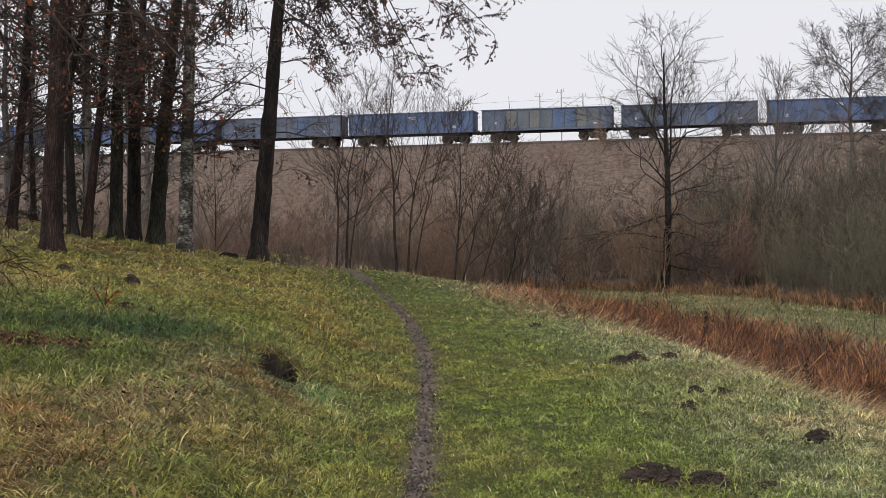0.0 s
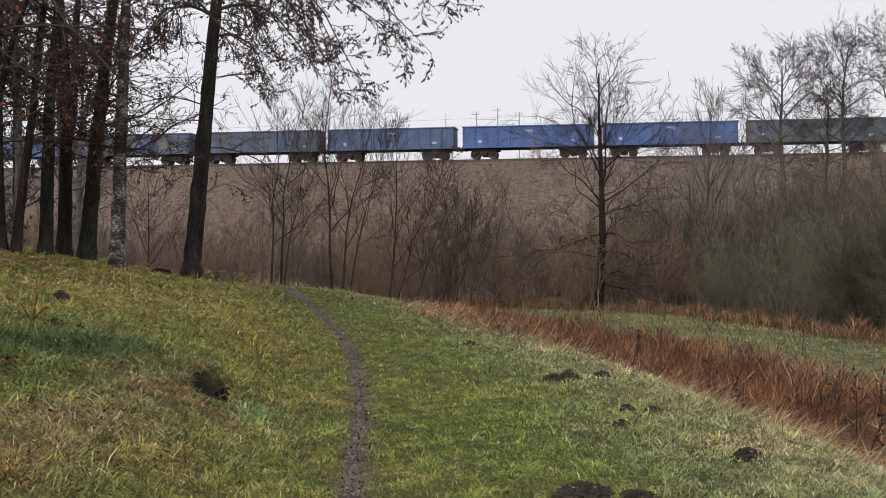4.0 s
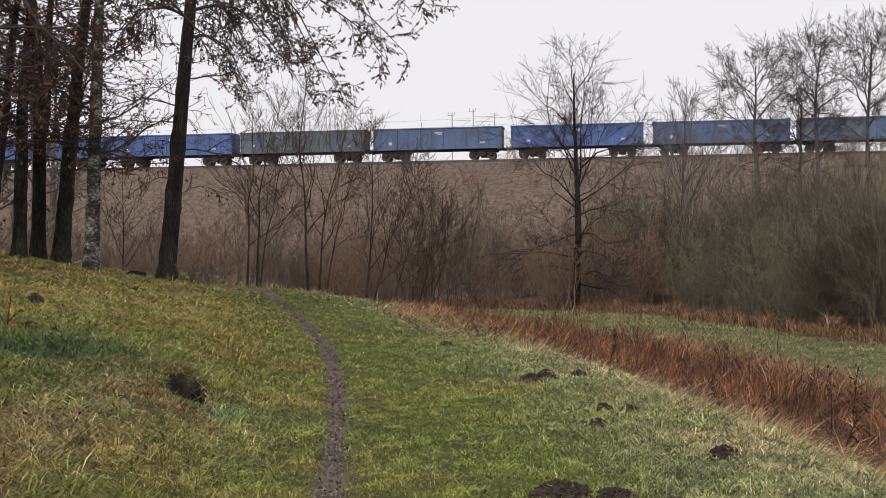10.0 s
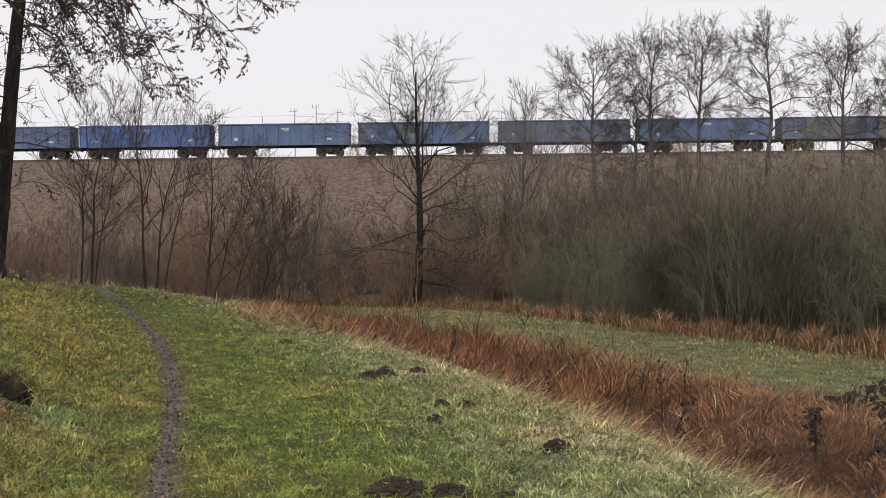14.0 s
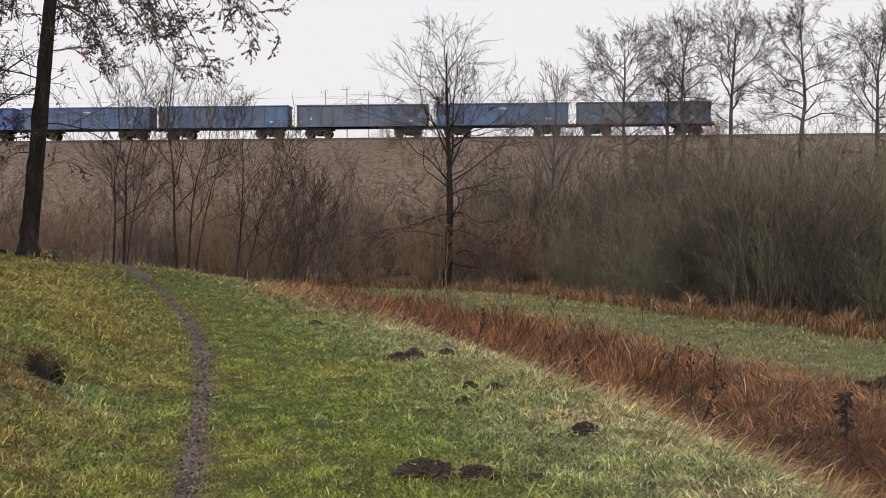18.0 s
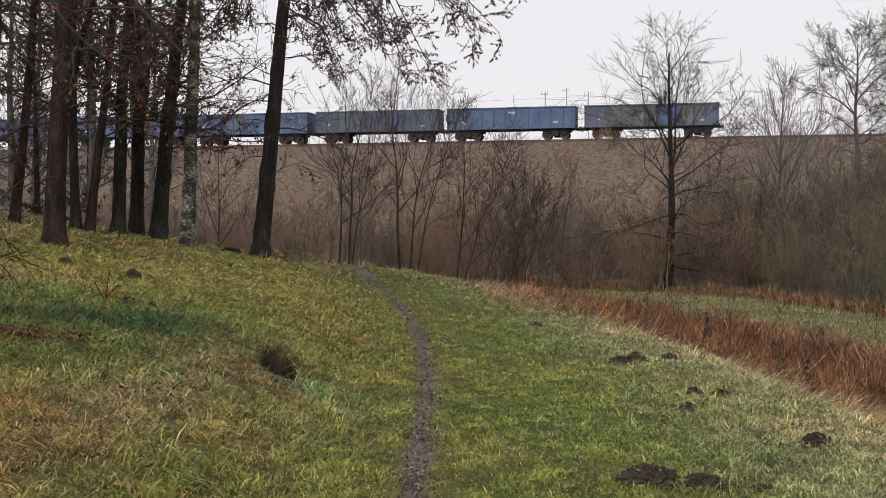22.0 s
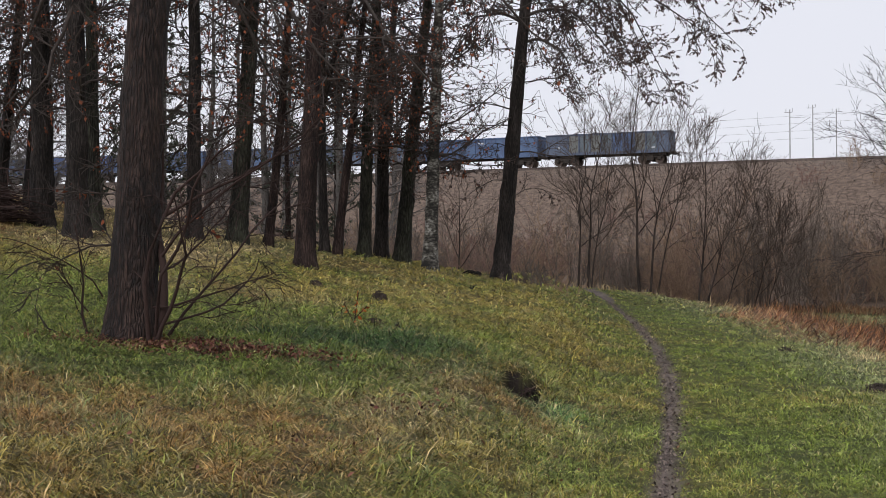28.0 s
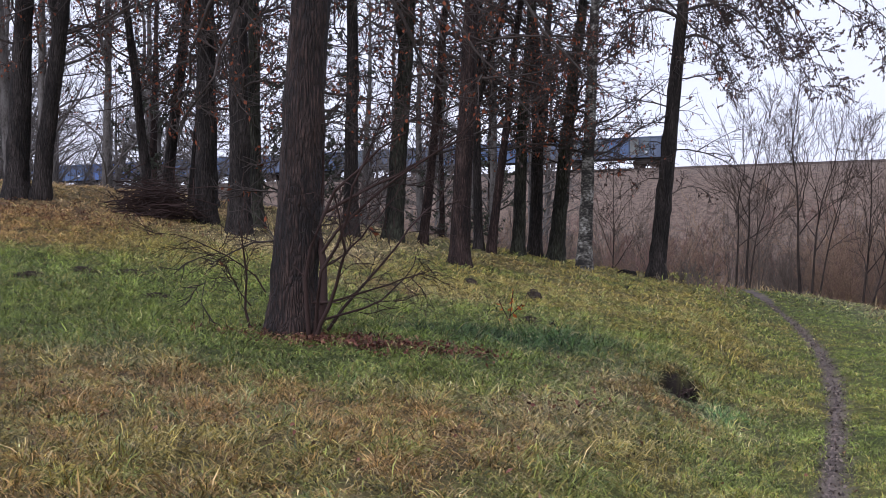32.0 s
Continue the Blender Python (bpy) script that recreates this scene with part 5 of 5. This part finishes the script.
reds = [spots(rng, 1300, -4.5, 11.45, 0.6, 0.18), spots(rng, 420, -3.9, 11.3, 0.45, 0.25), spots(rng, 420, -5.0, 11.2, 0.6, 0.2), spots(rng, 160, -2.2, 9.3, 0.35, 0.5), spots(rng, 90, -2.8, 7.2, 1.4, 0.8), spots(rng, 1500, -15.0, 20.5, 1.8, 0.8)]
tagged(new("fallen_leaves", mesh_np("fallen_leaves", *litter(rng, np.concatenate([h[0] for h in reds]), np.concatenate([h[1] for h in reds]), 0.032), LEAF_RED, False)), "dark reddish fallen leaves scattered near the thick tree's foot", "leaves", kind="stuff")

# trodden leaf bits and small stones on the path
n = 7000
y = 5 + 30 * rng.random(n) ** 1.6
x = path_x(y) + rng.normal(0, 0.07, n)
tagged(new("path_litter", mesh_np("path_litter", *litter(rng, x, y, 0.024), LEAF_TRODDEN, False)), "trodden leaf scraps on the bare path", "leaves", kind="stuff").location.z = -0.04


# ---- small things ----
def lump(bm, x, y, z, rx, ry, h, seed, detail=3, ragged=0.25):
    made = bmesh.ops.create_icosphere(bm, subdivisions=detail, radius=1)
    for v in made["verts"]:
        p = v.co.copy()
        n = noise.noise(p * 2.1 + Vector((seed, 0, 0))) + 0.7 * noise.noise(p * 5 + Vector((0, seed, 0))) + 0.5 * noise.noise(p * 11 + Vector((0, 0, seed)))
        v.co *= 1 + ragged * n
        v.co = Vector((x + v.co.x * rx, y + v.co.y * ry, z + v.co.z * h))


def molehill(x, y, r, h, seed):
    ob = new("molehill")
    ob.location = (x, y, float(land(x, y)))
    part("mound", bm_of(lambda b: lump(b, 0, 0, -0.01, r, r * 0.85, h * 0.62, seed, 5 if r > 0.15 else 4, 0.4)), SOIL, ob)
    rng = np.random.default_rng(seed)
    n = int(900 * r)
    a, d = rng.uniform(0, 6.28, n), np.abs(rng.normal(0, 0.85, n)) * r
    s = rng.uniform(0.004, 0.016, n)
    c = np.stack([np.cos(a) * d, np.sin(a) * d * 0.85, 0.62 * h * np.sqrt(np.maximum(1 - (d / r) ** 2, 0)) + 0.3 * s + 0.01], -1)
    tip = np.array([[1, 0, 0], [-0.9, 0.2, 0], [0, 1, 0], [0.1, -1, 0], [0, 0.1, 0.9], [0.1, 0, -0.8]])
    v = c[:, None] + tip[None] * s[:, None, None] * rng.uniform(0.7, 1.3, (n, 6, 1))
    f = np.array([[0, 2, 4], [2, 1, 4], [1, 3, 4], [3, 0, 4], [2, 0, 5], [1, 2, 5], [3, 1, 5], [0, 3, 5]])
    tagged(child("loose_soil", mesh_np("loose_soil", v.reshape(-1, 3), (np.arange(n)[:, None, None] * 6 + f).reshape(-1, 3), SOIL, False), ob), kind="stuff")
    return tagged(ob, "fresh dark molehill of crumbly soil in the grass", "molehill", "molehills")


for i, (x, y, r, h) in enumerate([(1.25, 7.6, 0.21, 0.17), (1.56, 7.5, 0.17, 0.11), (2.0, 14.2, 0.16, 0.12), (2.22, 14.4, 0.14, 0.15), (2.62, 14.5, 0.12, 0.11), (2.31, 11.5, 0.1, 0.1), (2.07, 10.6, 0.1, 0.09), (2.55, 11.5, 0.09, 0.07), (2.67, 8.9, 0.14, 0.1),
                                  (-4.73, 18.7, 0.13, 0.24), (-3.95, 15.3, 0.14, 0.1), (1.9, 7.35, 0.1, 0.05), (1.4, 19.3, 0.12, 0.1), (-6.76, 19.95, 0.14, 0.12),
                                  (-10.1, 13.5, 0.24, 0.09), (-10.3, 14.9, 0.22, 0.09), (-9.7, 15.15, 0.3, 0.1), (-8.2, 13.4, 0.22, 0.07), (-6.1, 19.8, 0.13, 0.13)]):
    k, tall = (0.85, 1.3) if 1 < i < 9 else (0.92, 1.05)
    molehill(x, y, r * k, h * k * tall, 10 + i)

# the washed-out hollow in the bank
hollow = tagged(new("soil_hollow"), "dark washed-out hollow in the grassy bank", "hollow")
hollow.location = (-1.62, 12.05, float(land(-1.62, 11.95)))
for i, (dx, dy, dz, r, h) in enumerate([(0.02, -0.03, 0.05, 0.03, 0.09), (-0.1, 0.0, 0.0, 0.04, 0.06), (0.1, -0.35, -0.02, 0.07, 0.05), (-0.05, -0.25, -0.02, 0.06, 0.05), (-0.25, -0.9, 0.0, 0.05, 0.04), (-0.4, -1.5, 0.0, 0.05, 0.035)]):
    part("soil_lump", bm_of(lambda b: lump(b, dx, dy, dz, r, r, h, 50 + i)), SOIL, hollow)
rng = np.random.default_rng(77)
k = np.linspace(0, 1, 5)
for i in range(7):
    a = rng.uniform(0, 6.28)
    root = np.stack([0.15 * math.cos(a) * (1 - k) + rng.normal(0, 0.02, 5), 0.03 * math.sin(a) - 0.12 * k, 0.28 - 0.2 * k + 0.04 * np.sin(k * 3)], -1)[None]
    child("root", mesh_np("root", *tubes(root, np.full((1, 5), 0.007), 5), TWIG_SHOOT), hollow)

# cut stool beside the path, root stubs, stick heap
ob = shrub("cut_bush", 300, 0.55, 36, TWIG_DIM, 0.8, 6, 0.016, 0.007)
ob.scale = (0.85, 0.85, 1.25)
ob.location = (-3.5, 29.0, float(land(-3.5, 29.0)) + 0.03)
tagged(ob, "low reddish cut bush sprouting beside the path", "bush")
ob = shrub("cut_bush", 301, 0.4, 20, TWIG_BROWN, 0.9, 5, 0.014, 0.006)
ob.scale = (0.85, 0.85, 1.25)
ob.location = (-3.1, 28.6, float(land(-3.1, 28.6)) + 0.03)
tagged(ob, "low brown cut bush sprouting beside the path", "bush")


def stub(x, y, s, seed):
    ob = new("root_stub")
    rng = np.random.default_rng(seed)
    ob.location = (x, y, float(land(x, y)))
    for i in range(4):
        a = rng.uniform(0, 6.28)
        d = np.array([math.cos(a), math.sin(a) * 0.5])
        k = np.linspace(0, 1, 6)
        p = np.stack([d[0] * s * k, d[1] * s * k, 0.03 + s * 0.3 * np.sin(k * 2.6) + rng.normal(0, 0.02, 6)], -1)[None]
        child("root", mesh_np("root", *tubes(p, (0.05 * s * 2 * (1 - 0.6 * k))[None], 6, 0.1), BARK), ob)
    return tagged(ob, "dark dead root stub sticking out of the grass", "root")


stub(-4.87, 29.2, 0.45, 1)
stub(-4.2, 24.0, 0.16, 2)
stub(-3.6, 15.0, 0.13, 4)

heap = tagged(new("brush_pile"), "low heap of dark reddish brushwood under the trees", "brush pile")
rng = np.random.default_rng(81)
n = 560
c = np.stack([rng.normal(0, 0.42, n), rng.normal(0, 0.3, n), np.abs(rng.normal(0, 0.3, n)) + 0.02], -1)
d = unit(np.stack([rng.normal(0, 1, n), rng.normal(0, 0.5, n), rng.normal(0, 0.22, n)], -1)) * rng.uniform(0.15, 0.5, n)[:, None]
c[:, 2] *= np.exp(-((c[:, 0] / 0.9) ** 2)) + 0.3
sticks = np.stack([c - d, c + rng.normal(0, 0.04, (n, 3)), c + d], 1)
sticks[..., 2] = np.maximum(sticks[..., 2], 0.0)
thick = np.outer(rng.uniform(0.005, 0.014, n), [1, 0.9, 0.5])
for i in range(60):
    child("stick", mesh_np("stick", *tubes(sticks[i:i + 1] * np.array([1.25, 1.1, 1.15]), thick[i:i + 1] * 1.35, 5), TWIG_SHOOT), heap)
tagged(child("brushwood", mesh_np("brushwood", *tubes(sticks[60:], thick[60:], 4), TWIG_SHOOT), heap), kind="stuff")
heap.location = (-13.8, 22.6, float(land(-13.8, 22.6)))

# oak seedling with orange leaves
seed_ob = tagged(new("seedling"), "tiny oak seedling with orange withered leaves", "seedling")
st = np.stack([np.array([[0, 0, 0], [0.02, 0, 0.2], [0.05, 0.01, 0.42]]), np.array([[0, 0, 0.05], [-0.08, 0, 0.2], [-0.13, 0, 0.3]]), np.array([[0, 0, 0.1], [0.1, 0, 0.2], [0.16, 0.02, 0.26]])])
child("stem", mesh_np("stem", *tubes(st, np.full((3, 3), 0.006), 4), TWIG_SHOOT), seed_ob)
OAK = material("leaf_orange", flat3((0.26, 0.065, 0.015), (0.45, 0.13, 0.03)), 2, 0.8, 0, island=0.5)
tagged(child("foliage", mesh_np("foliage", *blades_on(np.random.default_rng(3), st, 22, 0.062, 0.3), OAK, False), seed_ob), kind="stuff")
seed_ob.location = (-4.04, 14.7, float(land(-4.04, 14.7)))


# ---- dead tall weeds in the ditch ----
def weed(x, y, h, seed, mat, lean=0.15, label="dark dead weed stalk with withered seed heads"):
    rng = np.random.default_rng(seed)
    ob = new("dead_weed")
    k = np.linspace(0, 1, 6)
    s = np.stack([lean * h * k**2 + rng.normal(0, 0.01, 6), rng.normal(0, 0.02, 6), h * k], -1)[None]
    child("stalk", mesh_np("stalk", *tubes(s, (0.008 * (1.3 - k))[None], 5), mat), ob)
    a, ar = sprout(rng, s, np.full((1, 6), 0.006), 12, 0.35, 1, 45, h * 0.25, 0.3, 0.15, 4, 0.02, 0.5)
    tagged(child("sprays", mesh_np("sprays", *merge([tubes(a, np.maximum(ar, 0.004), 3)]), mat), ob), kind="stuff")
    tagged(child("foliage", mesh_np("foliage", *blades_on(rng, a, 50, 0.04, 0.3, 0.5), mat, False), ob), kind="stuff")
    ob.location = (x, y, float(land(x, y)) - 0.02)
    return tagged(ob, label, "weed", "dead weeds in the ditch")


DEAD = material("dead_weed_dark", flat3((0.03, 0.022, 0.017), (0.075, 0.055, 0.042)), 2, 0.9, 0, island=0.4)
rng = np.random.default_rng(90)
weed(9.0, 26.0, 1.0, 1, DEAD)
weed(7.4, 27.5, 0.9, 2, DEAD)
for i in range(16):
    y = rng.uniform(8, 32)
    e = rng.uniform(1.0, 5.2)
    weed(float(edge_x(np.array(y))) + e, y, rng.uniform(0.7, 1.25), 10 + i, DEAD if i % 2 else TWIG_SHOOT, rng.uniform(-0.3, 0.3))

# the broken fern-like stalks bowed over at the ditch's edge
bow = tagged(new("broken_weed"), "dark broken fern-like weed bowed over the ditch", "weed")
rng = np.random.default_rng(95)
for fx, fy, tx, ty, top, tz in [(1.5, 0.0, 0.15, -0.2, 1.25, 1.05), (1.7, 0.3, 0.75, 0.1, 1.3, 1.1), (1.6, -0.3, 0.3, -0.5, 0.75, 0.45), (0.1, 0.0, 0.0, -0.1, 0.9, 0.95), (2.0, 0.1, 1.2, 0.2, 1.0, 0.8)]:
    k = np.linspace(0, 1, 9)
    s = np.stack([fx + (tx - fx) * k, fy + (ty - fy) * k, top * np.sin(np.minimum(k * 2.0, 1.57 + k * 0.55)) * (k < 2)], -1)[None]
    s[0, :, 2] = top * (1 - (1 - k) ** 2.2) + (tz - top) * k**3
    child("stalk", mesh_np("stalk", *tubes(s, (0.011 * (1.3 - k))[None], 5), DEAD), bow)
    a, ar = sprout(rng, s, np.full((1, 9), 0.006), 60, 0.3, 1, 70, 0.14, -1.3, 0.15, 4, 0.03, 0.3)
    tagged(child("fringe", mesh_np("fringe", *tubes(a, np.maximum(ar, 0.0045), 3), DEAD), bow), kind="stuff")
    tagged(child("foliage", mesh_np("foliage", *blades_on(rng, a, 300, 0.045, 0.9, 0.2), DEAD, False), bow), kind="stuff")
bow.location = (6.6, 12.5, float(land(6.6, 12.5)))

# ---- overhead line behind the train ----
MAST_D = 26.0


def mast(s, h, flip):
    ob = new("catenary_mast")
    part("pole", bm_of(lambda b: rod(b, (0, 0, -0.5), (0, 0, h), 0.085, 10, 0.06)), CONCRETE, ob)
    part("bracket", bm_of(lambda b: (rod(b, (0, 0, h - 2.4), (flip * 2.4, 0, h - 1.0), 0.018, 6), rod(b, (0, 0, h - 1.0), (flip * 2.4, 0, h - 1.0), 0.016, 6))), STEEL, ob)
    part("crossarm", bm_of(lambda b: box(b, -flip * 0.2, 0, h - 0.35, 0.9, 0.04, 0.04)), STEEL, ob)
    for dx in (-0.45, 0.3):
        part("insulator", bm_of(lambda b: rod(b, (dx, 0, h - 0.3), (dx, 0, h + 0.1), 0.035, 8, 0.02)), CONCRETE, ob)
    p = TN * (TRACK_DIST + MAST_D) + TU * s
    ob.matrix_world = along(s, MAST_D, float(land(p[0], p[1])))
    return tagged(ob, "grey overhead-line mast with bracket beyond the track", "mast", "overhead-line masts")


for az, top, flip in [(4.55, 17.9, 1), (5.53, 18.3, 1), (6.52, 17.7, -1), (29.0, 17.5, 1)]:
    a = radians(az - TRACK_TURN)
    mast((TRACK_DIST + MAST_D) * math.tan(a), top - 9.75, flip)
for z in (14.2, 15.1, 16.0, 16.9):
    k = np.linspace(-1, 1, 25)
    wire = np.stack([k * 220, 0 * k, 0.35 * np.cos(k * 12)], -1)[None]
    ob = new("overhead_wire", mesh_np("overhead_wire", *tubes(wire, np.full((1, 25), 0.009), 4), STEEL))
    ob.matrix_world = along(0, MAST_D, z)
    tagged(ob, "thin overhead line wire across the sky", "wire", "overhead wires")

# scrub on the far shoulder of the embankment
rng = np.random.default_rng(98)
for i in range(26):
    s = rng.uniform(-22, 8) if i < 16 else rng.uniform(40, 90)
    p = TN * (TRACK_DIST + rng.uniform(8, 20)) + TU * s
    ob = copy_thing(BROWNS[3], pose(p[0], p[1], float(land(p[0], p[1])), 0, 0, rng.uniform(0, 360)))
    k = rng.uniform(0.25, 0.5)
    ob.scale = (k * 1.4, k * 1.4, k)
    tagged(ob, "low bare scrub on the embankment's far shoulder", group="far scrub")


motions()
